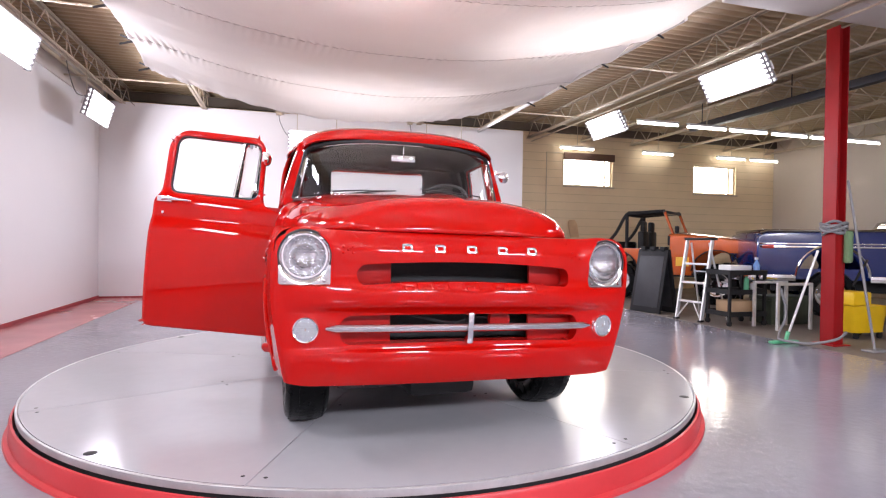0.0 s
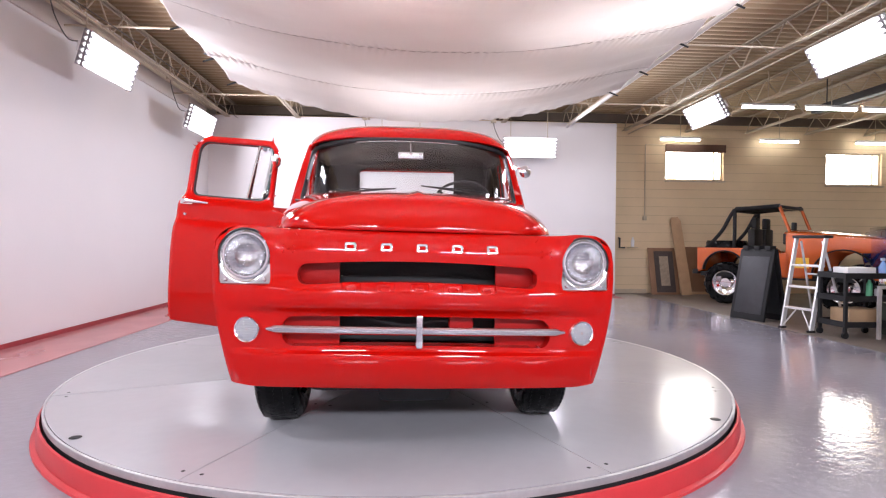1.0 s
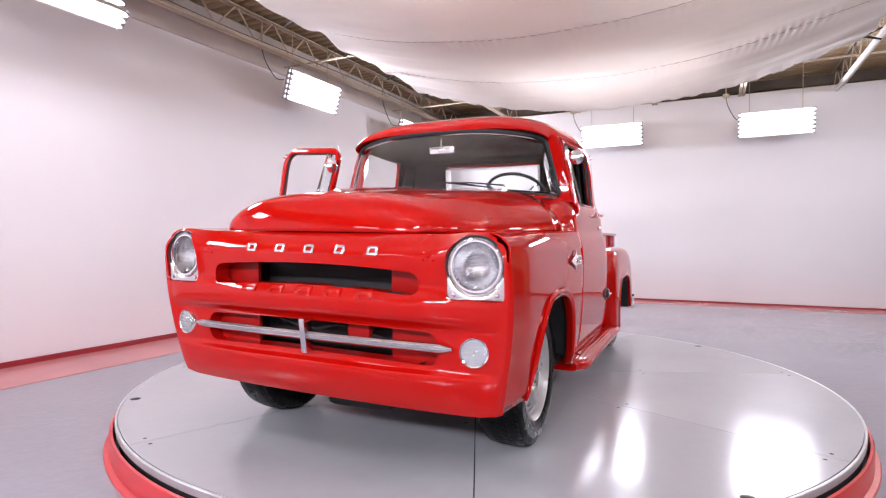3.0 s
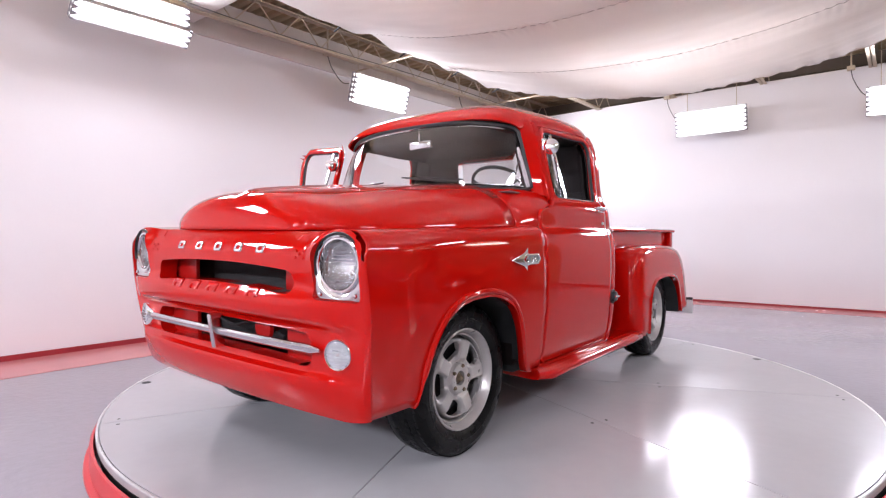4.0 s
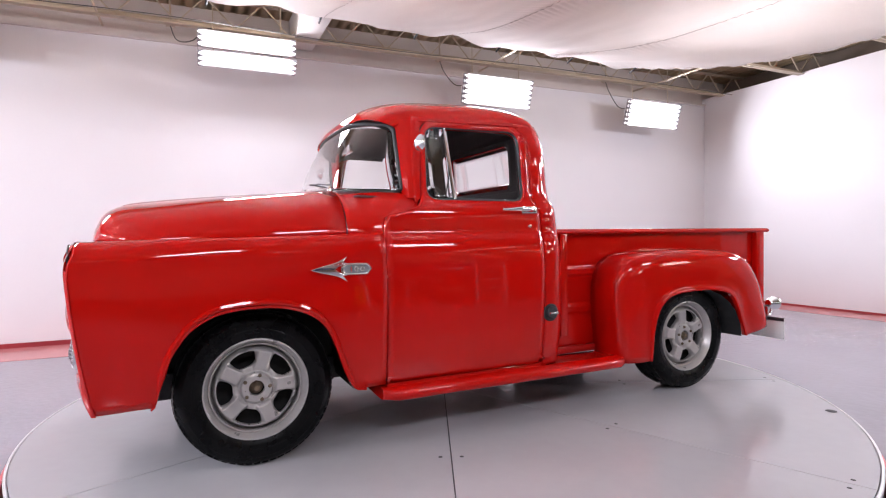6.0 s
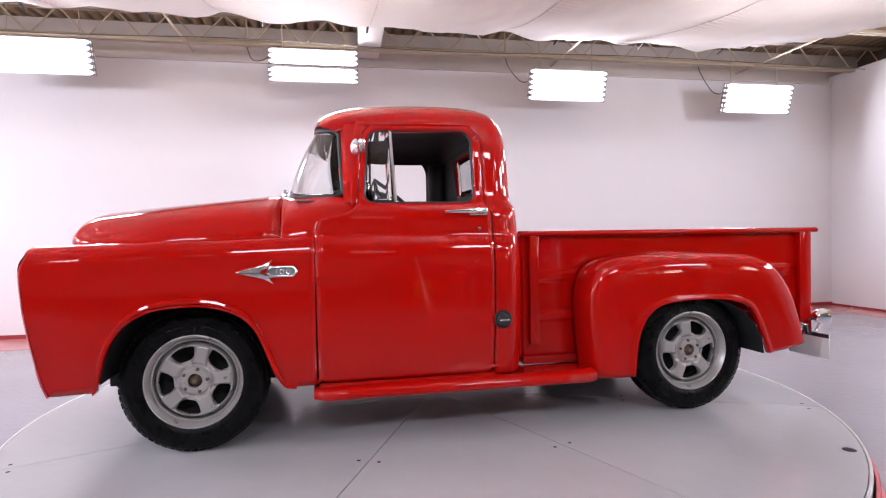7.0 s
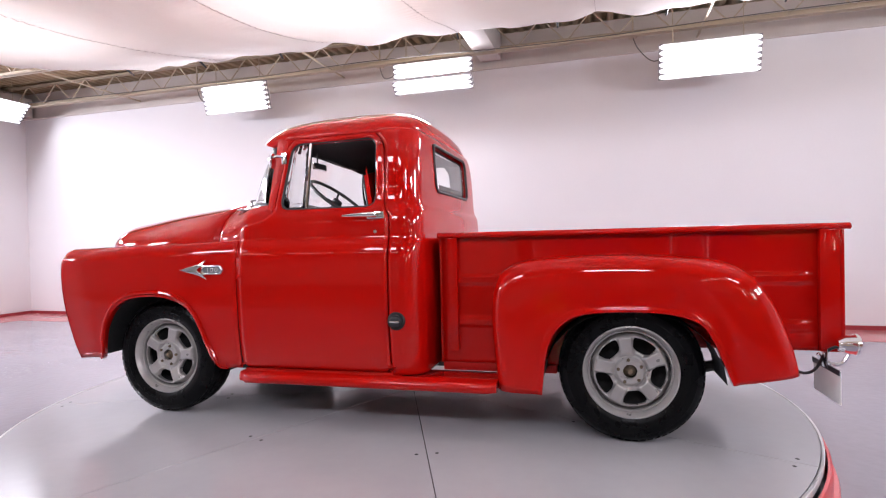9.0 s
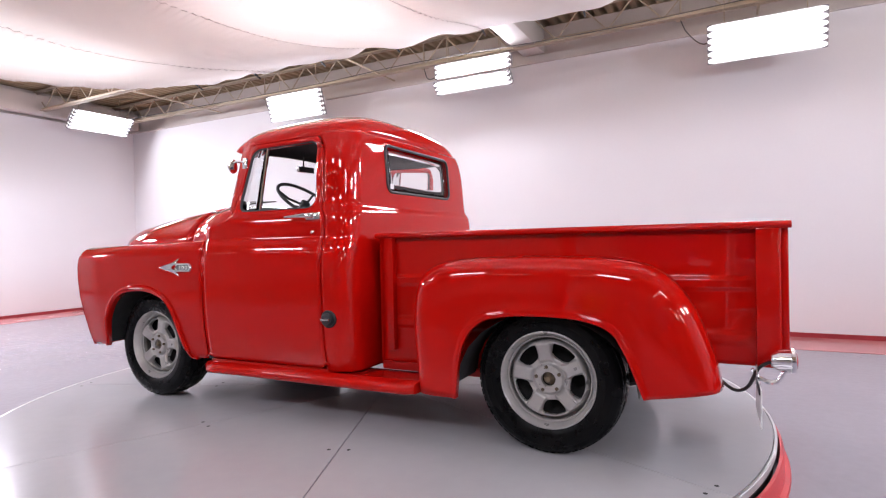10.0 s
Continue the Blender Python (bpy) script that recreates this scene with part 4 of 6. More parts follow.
# drip rail over the doors
for s in (1, -1):
    pts = [roof_point(s * 0.985, y) + Vector((s * 0.006, 0, -0.006)) for y in np.linspace(0.64, 1.53, 28)]
    tp("drip_rail", sweep(bmesh.new(), pts, 0.009, 6), RED)


# back of the cab
def back_y(z):
    return lerp1(z, [0.30, 0.6, 0.95, 1.1, 1.19, 1.212, 1.232, 1.4, 1.6, 1.68], [1.69, 1.695, 1.690, 1.683, 1.678, 1.671, 1.662, 1.655, 1.641, 1.622])


def cab_x(z):
    """Half width of the cab's back, plain but for its belt step."""
    return 0.045 * smooth(z, 1.24, 1.56) + lerp1(z, [0.25, 0.33, 0.42, 0.55, 0.75, 0.95, 1.10, 1.19, 1.215, 1.235, 1.30, 1.45, 1.62, 1.70], [0.86, 0.875, 0.893, 0.907, 0.914, 0.906, 0.888, 0.872, 0.862, 0.845, 0.826, 0.784, 0.735, 0.70])


def back_place(u, z):
    """u: -1.2..1.2 along the plan from one door edge round the back to the other."""
    R, B = 0.13, back_y(z)
    s, a = (1 if u >= 0 else -1), abs(u)
    k = smooth(a, 0.76, 0.98)
    W = side_x(z, 1.5) * k + cab_x(z) * (1 - k)
    flat = W - R
    arc = R * math.pi / 2
    if a <= flat:
        x, y = a, B + 0.012 * (1 - (a / flat) ** 2)
    elif a <= flat + arc:
        t = (a - flat) / R
        x, y = flat + R * math.sin(t), B - R * (1 - math.cos(t))
    else:
        x, y = W, B - R - (a - flat - arc)
    return Vector((s * x, y, z))


def back_in(u, z):
    R, W, B = 0.13, side_x(z, 1.5), back_y(z)
    edge = lerp1(z, [1.17, 1.225, 1.55, 1.60, 1.63, 1.67], [1.518, 1.486, 1.479, 1.462, 1.44, 1.40])
    lim = (W - R) + R * math.pi / 2 + (B - R - edge)
    return abs(u) - lim


rear_hole = sd_box(0, 1.475, 0.440, 0.145, 0.05)


def back_lim(z):
    return -back_in(0.0, z)


bm = panel(np.linspace(-1.0, 1.0, 121), np.linspace(0.31, 1.67, 105), lambda u, z: back_place(u * back_lim(z), z), None, [lambda u, z: rear_hole(u * back_lim(z), z)])
tp("cab_back", bm, RED, angle=50, thick=0.03, label="red rounded back of the cab with a window opening")
rw = [Vector((x, back_y(z) + 0.008, z)) for x, z in rounded([(-0.440, 1.330), (0.440, 1.330), (0.440, 1.620), (-0.440, 1.620)], 0.06)]
tp("rear_window_seal", sweep(bmesh.new(), rw, 0.0095, 8, closed=True), SEAL, label="black rubber window seal")
g = panel(np.linspace(-0.44, 0.44, 12), np.linspace(1.325, 1.625, 6), lambda x, z: Vector((x, back_y(z) - 0.006, z)))
rg = tp("rear_window", g, GLASS, thick=0.005, label="clear rear window")
rg.visible_shadow = False
tp("window_sticker", boxm(0.352, back_y(1.36) + 0.0005, 1.352, 0.392, back_y(1.36) + 0.0015, 1.382), FIXTURE, label="small white sticker")

# dark lining inside the cab's back
bm = panel(np.linspace(-1.0, 1.0, 61), np.linspace(1.2, 1.66, 24), lambda u, z: Vector((back_place(u, z).x * 0.945, back_place(u, z).y - 0.042, z)), lambda u, z: back_in(u, z) + 0.01, [sd_box(0, 1.475, 0.428, 0.139, 0.05)])
tp("cab_lining", bm, CABIN, thick=0.006, label="dark brown cab lining")

# cab floor, firewall, inner back
tp("cab_floor", boxm(-0.80, 0.45, 0.30, 0.80, 1.57, 0.36, bevel=0.01), DARK)
tp("firewall", boxm(-0.80, 0.44, 0.34, 0.80, 0.47, 1.05), CABIN)
tp("inner_back", boxm(-0.78, 1.595, 0.36, 0.78, 1.62, 1.31, bevel=0.004), CABIN, label="dark brown rear trim board")
for s in (1, -1):
    tp("rocker_panel", boxm(s * 0.80, 0.60, 0.275, s * 0.868, 1.56, 0.322, bevel=0.012), RED)
    tp("inner_post", panel(np.linspace(1.46, 1.60, 4), np.linspace(0.36, 1.62, 14), lambda y, z, s=s: Vector((s * (side_x(z, y) - 0.075 - 0.3 * max(0, y - 1.5)), y, z))), CABIN, thick=0.02)
bm = bmesh.new()
prof = [(0.50, 1.255), (0.66, 1.245), (0.735, 1.215), (0.755, 1.15), (0.74, 1.06), (0.70, 0.98)]
grid(bm, [[(x, y, z) for y, z in prof] for x in np.linspace(-0.76, 0.76, 13)])
tp("dashboard", bm, mat("dash_paint", (0.10, 0.012, 0.012), 0.4, coat=0.4), angle=60, thick=0.01, label="dark red metal dashboard")
bm = boxm(-0.72, 0.98, 0.56, 0.72, 1.46, 0.74, bevel=0.05)
tp("seat_cushion", bm, SEAT, label="black vinyl bench cushion")
bm = boxm(-0.72, 1.36, 0.72, 0.72, 1.50, 1.20, bevel=0.05)
for v in bm.verts:
    v.co.y += (v.co.z - 0.72) * 0.18
tp("seat_back", bm, SEAT, label="black vinyl bench backrest")

# steering wheel
st = new("steering_wheel")
st.parent = truck
st.matrix_basis = pose(0.40, 1.0, 1.305, -38, 0, 0)
st["label"] = "thin black steering wheel"
part("wheel_rim", sweep(bmesh.new(), [(0.205 * math.cos(t), 0.205 * math.sin(t), 0) for t in np.linspace(0, 2 * math.pi, 48, endpoint=False)], 0.011, 8, closed=True), BLACK, st)
bm = bmesh.new()
for a in (90, 210, 330):
    t = radians(a)
    sweep(bm, [(0.03 * math.cos(t), 0.03 * math.sin(t), -0.03), (0.12 * math.cos(t), 0.12 * math.sin(t), -0.025), (0.2 * math.cos(t), 0.2 * math.sin(t), 0)], 0.008, 6)
part("spokes", bm, BLACK, st)
part("hub", revolve(bmesh.new(), [(0.0, 0.0), (0.03, -0.005), (0.035, -0.03), (0.03, -0.05), (0.0, -0.05)], 16), BLACK, st)
part("column", sweep(bmesh.new(), [(0, 0, -0.04), (0, 0, -0.55)], 0.02, 10), BLACK, st)

# inside mirror
im = new("inside_mirror")
im.parent = truck
im.location = (0.0, 0.66, 1.585)
im["label"] = "inside mirror with a chrome back"
part("mirror_head", boxm(-0.088, -0.008, -0.024, 0.088, 0.018, 0.024, bevel=0.008), CHROME, im)
part("mirror_face", boxm(-0.082, 0.0185, -0.02, 0.082, 0.0205, 0.02), BLACK, im)
part("stem", sweep(bmesh.new(), [(0, 0, 0), (0, -0.012, 0.03), (0, -0.01, 0.10)], 0.006, 6), CHROME, im)


# wipers
for s in (1, -1):
    wp = new("wiper")
    wp.parent = truck
    wp["label"] = "black wiper on a chrome pivot"
    a0 = Vector((0.50 * s, 0.425, 1.296))
    if s < 0:
        tip = Vector((-0.10, 0.425, 1.335))
        a0 = Vector((-0.52, 0.43, 1.296))
    else:
        tip = Vector((0.06, 0.415, 1.355))
    part("pivot", revolve(bmesh.new(), [(0.0, 0.018), (0.008, 0.016), (0.011, 0.006), (0.013, -0.01)], 12, Matrix.Translation(a0)), CHROME, wp)
    part("arm", sweep(bmesh.new(), [a0 + Vector((0, 0, 0.02)), a0.lerp(tip, 0.5) + Vector((0, -0.006, 0.015)), a0.lerp(tip, 0.75)], [0.005, 0.004, 0.003], 6), DARK_STEEL, wp)
    part("blade", sweep(bmesh.new(), [a0.lerp(tip, 0.25) + Vector((0, 0.01, 0.0)), a0.lerp(tip, 0.65) + Vector((0, 0.002, 0.004)), tip], [0.004, 0.008, 0.004], 6), BLACK, wp)


# doors
DOOR = rounded([(0.600, 0.322), (1.508, 0.322), (1.510, 1.17), (1.476, 1.225), (1.470, 1.57), (1.40, 1.66), (0.90, 1.66), (0.845, 1.60), (0.814, 1.25), (0.796, 1.203), (0.752, 1.172), (0.69, 1.158), (0.625, 1.148), (0.598, 1.11), (0.592, 1.05)], 0.05, 5)
WINDOW = rounded([(0.835, 1.222), (1.432, 1.222), (1.424, 1.620), (0.872, 1.620)], 0.07, 5)


def make_door(s, at):
    d = new("door")
    d.parent = truck
    d.matrix_basis = at
    d["label"] = "red cab door with chrome handle" + (", swung open" if s < 0 else ", shut")
    hx, hy = 0.90, 0.60

    def put(x, y, z):
        return Vector((s * (x - hx), y - hy, z))
    sp, wp = sd_poly(DOOR), sd_poly(WINDOW)

    bm = panel(np.linspace(0.585, 1.515, 63), np.linspace(0.315, 1.675, 137), lambda y, z: put(side_x(z, y) + 0.004, y, z), sp, [wp])
    part("door_skin", bm, RED, d, thick=0.035, angle=50)
    inner = panel(np.linspace(0.63, 1.48, 20), np.linspace(0.36, 1.20, 20), lambda y, z: put(side_x(z) - 0.075, y, z), sd_box(1.06, 0.77, 0.42, 0.42, 0.06))
    part("door_trim", inner, CABIN if s > 0 else RED_IN, d, thick=0.02)
    if s > 0:
        part("inner_frame", panel(np.linspace(0.585, 1.515, 48), np.linspace(1.16, 1.675, 36), lambda y, z: put(side_x(z, y) - 0.036, y, z), sp, [wp]), CABIN, d, "dark inner window frame", thick=0.006)
    bm = bmesh.new()
    sweep(bm, [put(side_x(z, y) - 0.012, y, z) for y, z in WINDOW], 0.011, 6, closed=True)
    part("window_seal", bm, SEAL, d, "black window seal")
    part("window_bar", sweep(bmesh.new(), [put(side_x(1.222) - 0.014, 1.005, 1.222), put(side_x(1.622, 0.992) - 0.014, 0.992, 1.622)], 0.010, 8), CHROME, d, "chrome division bar")
    vg = panel(np.linspace(0.82, 1.01, 8), np.linspace(1.20, 1.65, 10), lambda y, z: put(side_x(z, y) - 0.018, y, z), lambda y, z: max(wp(y, z) - 0.006, y - 1.0))
    v = part("vent_window", vg, GLASS, d, "clear vent window", thick=0.004)
    v.visible_shadow = False
    # handle
    h = new("door_handle")
    h.parent = d
    h.location = put(side_x(1.175) + 0.004, 1.445, 1.175)
    part("escutcheon", boxm(s * -0.004, -0.055, -0.020, s * 0.014, 0.045, 0.020, bevel=0.008), CHROME, h)
    part("lever", sweep(bmesh.new(), [(0, 0.0, 0), (s * 0.03, 0.0, 0), (s * 0.042, -0.03, 0.002), (s * 0.04, -0.09, 0.002), (s * 0.034, -0.19, 0.0)], [0.014, 0.015, 0.014, 0.011, 0.005], 10, flat=0.8), CHROME, h)
    part("lock", revolve(bmesh.new(), [(0.0, 0.008), (0.009, 0.007), (0.012, 0.0)], 14, Matrix.Translation(put(side_x(1.075) + 0.008, 1.44, 1.085)) @ pose(0, 0, 0, 0, 90 * s)), CHROME, d)
    # outside mirror
    mi = new("side_mirror")
    mi.parent = d
    c = put(0.807, 0.80, 1.508)
    mi.location = c
    part("mirror_back", revolve(bmesh.new(), [(0.0, 0.022), (0.02, 0.020), (0.036, 0.011), (0.045, 0.0), (0.044, -0.006), (0.0, -0.006)], 28, pose(s * 0.035, 0, 0, 90, 0, s * 12)), CHROME, mi)
    part("mirror_arm", sweep(bmesh.new(), [(s * 0.03, 0.0, 0.02), (s * 0.012, 0.008, 0.03), (s * -0.022, 0.034, 0.03)], 0.008, 8), CHROME, mi)
    part("mirror_clamp", boxm(s * -0.045, 0.024, -0.012, s * -0.02, 0.056, 0.056, bevel=0.004), CHROME, mi)
    return d


make_door(1, pose(0.90, 0.60, 0.0))
make_door(-1, pose(-0.872, 0.648, 0.018, 0, 0, 74) @ pose(0, 0, 0, 5.0))
# cab side above and behind the doors, front hinge post
for s in (1, -1):
    tp("hinge_post", boxm(s * 0.80, 0.575, 0.33, s * 0.872, 0.594, 1.06, bevel=0.004), SEAL)

jamb = sd_poly(DOOR)
for s in (1, -1):
    bm = panel(np.linspace(0.74, 1.54, 64), np.linspace(1.14, 1.70, 48), lambda y, z: Vector((s * (side_x(z, y) - 0.003), y, z)), lambda y, z: max(lerp1(z, [1.14, 1.20, 1.24, 1.62, 1.72], [0.80, 0.79, 0.775, 0.80, 0.83]) - y, z - 1.672, y - lerp1(z, [1.14, 1.20, 1.55, 1.60, 1.67], [1.53, 1.50, 1.492, 1.475, 1.44])), [lambda y, z: jamb(y, z) - 0.006])
    tp("door_surround", bm, RED, thick=0.02, angle=50)

# running boards
for s in (1, -1):
    bm = bmesh.new()
    prof = [(0.62, 0.285), (0.70, 0.298), (0.86, 0.302), (0.885, 0.303), (0.893, 0.297), (0.90, 0.303), (0.912, 0.302), (0.919, 0.295), (0.926, 0.302), (0.94, 0.298), (0.952, 0.282), (0.952, 0.262), (0.94, 0.248), (0.90, 0.244), (0.62, 0.25)]
    rows = []
    for y in [0.575, 0.58, 0.60, 0.64, 0.70] + list(np.linspace(0.8, 2.04, 8)) + [2.075, 2.088]:
        e = 0.06 * (1 - smooth(y, 0.575, 0.66)) + 0.03 * smooth(y, 2.04, 2.09)
        rows.append([(s * (0.62 + (x - 0.62) * (1 - e / 0.33)), y, z) for x, z in prof])
    vs = grid(bm, rows, close_u=True)
    bm.faces.new(vs[0])
    bm.faces.new(vs[-1][::-1])
    tp("running_board", bm, RED, angle=45, label="ridged red running board")
    tp("board_bracket", boxm(s * 0.60, 0.72, 0.235, s * 0.90, 0.78, 0.246), DARK)

# bed
BX = 0.655
for s in (1, -1):
    def bed_x(y, z, s=s):
        rib = sum(0.010 * (smooth(z, c - 0.018, c - 0.006) - smooth(z, c + 0.006, c + 0.018)) for c in (0.82, 0.795, 0.585, 0.56)) * (smooth(y, 1.80, 1.84) - smooth(y, 3.56, 3.60))
        return Vector((s * (BX + rib), y, z))
    bm = panel(np.linspace(1.748, 3.710, 70), np.linspace(0.34, 1.055, 73), bed_x, lambda y, z: 0.342 + 0.115 * smooth(y, 2.4, 3.1) - z)
    tp("bed_side", bm, RED, thick=0.004, angle=50, label="red ribbed bed side")
    bm = bmesh.new()
    sec = [(BX - 0.012, 1.045), (BX - 0.01, 1.066), (BX + 0.01, 1.074), (BX + 0.035, 1.072), (BX + 0.05, 1.062), (BX + 0.05, 1.05), (BX + 0.038, 1.042), (BX + 0.008, 1.042)]
    vs = grid(bm, [[(s * x, y, z) for x, z in sec] for y in (1.735, 2.4, 3.1, 3.745)], close_u=True)
    bm.faces.new(vs[0]), bm.faces.new(vs[-1][::-1])
    tp("bed_rail", bm, RED, angle=60, label="rolled red top rail")
    tp("stake_pocket", boxm(s * (BX + 0.002), 1.79, 0.415, s * (BX + 0.042), 1.845, 1.044, bevel=0.006), RED)
    tp("stake_pocket", boxm(s * (BX + 0.002), 3.615, 0.46, s * (BX + 0.042), 3.70, 1.044, bevel=0.006), RED)
    tp("bed_sill", boxm(s * 0.60, 1.75, 0.30, s * (BX + 0.02), 2.38, 0.345, bevel=0.008), RED_IN)
tp("bed_front", boxm(-BX, 1.735, 0.34, BX, 1.75, 1.05), RED, label="red front board of the bed")
# added dark sheet standing in for the shade between cab and bed
tp("gap_filler", boxm(-0.52, 1.718, 0.36, 0.52, 1.7335, 1.0), DARK, label="dark sheet added to keep the gap behind the cab in shade")
tp("tailgate", boxm(-BX + 0.01, 3.710, 0.455, BX - 0.01, 3.740, 1.05, bevel=0.01), RED, label="red tailgate")
for k in range(8):
    x0 = -BX + 0.01 + k * (2 * BX - 0.02) / 8
    tp("bed_plank", boxm(x0 + 0.004, 1.755, 0.465, x0 + 0.155, 3.705, 0.49, bevel=0.003), mat("bed_wood", (0.2, 0.1, 0.05), 0.5) if k == 0 else bpy.data.materials["bed_wood"])
tp("bed_crossmember", boxm(-0.6, 2.3, 0.30, 0.6, 2.36, 0.464), DARK)
tp("bed_crossmember", boxm(-0.6, 3.3, 0.40, 0.6, 3.36, 0.464), DARK)

# rear fenders
FO = [(2.085, 0.255), (2.055, 0.60), (2.075, 0.79), (2.15, 0.885), (2.31, 0.925), (2.67, 0.938), (3.06, 0.922), (3.25, 0.865), (3.37, 0.73), (3.45, 0.53), (3.485, 0.385)]
FA = [(2.318, 0.252), (2.338, 0.43), (2.368, 0.53), (2.42, 0.602), (2.51, 0.650), (2.69, 0.668), (2.91, 0.660), (3.045, 0.618), (3.105, 0.535), (3.145, 0.44), (3.185, 0.335)]
SEC = [(0.66, 0.0, 0.0), (0.72, -0.01, 0), (0.78, -0.008, 0), (0.83, 0.01, 0), (0.865, 0.045, 0), (0.888, 0.10, 0), (0.902, 0.18, 0), (0.912, 0.30, 0), (0.918, 0.5, 0), (0.918, 0.7, 0), (0.914, 0.88, 0), (0.918, 0.93, 0), (0.925, 0.965, 0), (0.922, 1.0, 0), (0.89, 1.005, 0)]
fo, fa = curve(FO, 71), curve(FA, 71)
for s in (1, -1):
    bm = bmesh.new()
    rows = []
    for o, a in zip(fo, fa):
        rows.append([(s * x, o[0] + (a[0] - o[0]) * f, o[1] + (a[1] - o[1]) * f) for x, f, _ in SEC])
    grid(bm, rows)
    tp("rear_fender", bm, RED, angle=60, thick=0.006, label="bulging red rear fender")
    bm = bmesh.new()
    rows = []
    for k in range(13):
        t = math.pi * k / 12
        rows.append([(s * x, 2.745 - 0.42 * math.cos(t), 0.33 + 0.345 * math.sin(t)) for x in (0.60, 0.90)])
    grid(bm, rows)
    tp("wheel_well", bm, DARK, angle=60)
    tp("fender_stay", sweep(bmesh.new(), [(s * 0.62, 3.20, 0.44), (s * 0.86, 3.28, 0.36)], 0.012, 6), DARK)

# chassis
for s in (1, -1):
    tp("frame_rail", boxm(s * 0.38, -0.5, 0.27, s * 0.46, 3.05, 0.39, bevel=0.008), DARK, do_lean=False)
tp("front_axle", sweep(bmesh.new(), [(-0.62, 0, 0.345), (-0.4, 0, 0.30), (0.4, 0, 0.30), (0.62, 0, 0.345)], 0.035, 8), DARK, do_lean=False)
tp("rear_axle", sweep(bmesh.new(), [(-0.62, 2.745, 0.352), (-0.1, 2.745, 0.352), (0.1, 2.745, 0.352), (0.62, 2.745, 0.352)], [0.05, 0.05, 0.12, 0.05], 10), DARK, do_lean=False)
tp("exhaust_pipe", sweep(bmesh.new(), curve([(-0.3, 0.6, 0.26), (-0.32, 1.8, 0.25), (-0.3, 2.4, 0.30), (-0.3, 2.95, 0.30)], 16), 0.028, 8), DARK, do_lean=False)
tp("engine_crossmember", boxm(-0.56, -0.22, 0.19, 0.56, 0.24, 0.33, bevel=0.04), DARK, do_lean=False)
tp("oil_pan", boxm(-0.19, -0.35, 0.16, 0.19, 0.15, 0.36, bevel=0.05), DARK, do_lean=False)
for s in (1, -1):
    tp("tie_rod", sweep(bmesh.new(), [(s * 0.2, 0.28, 0.24), (s * 0.60, 0.22, 0.27)], 0.016, 6), DARK, do_lean=False)
    tp("leaf_spring", sweep(bmesh.new(), curve([(s * 0.50, 2.1, 0.34), (s * 0.50, 2.745, 0.26), (s * 0.50, 3.3, 0.36)], 14), 0.028, 6), DARK, do_lean=False)
tp("fuel_tank", boxm(-0.5, 1.6, 0.27, 0.5, 2.25, 0.42, bevel=0.04), DARK, do_lean=False)
tp("transmission", boxm(-0.2, 0.2, 0.23, 0.2, 1.4, 0.45, bevel=0.06), DARK, do_lean=False)


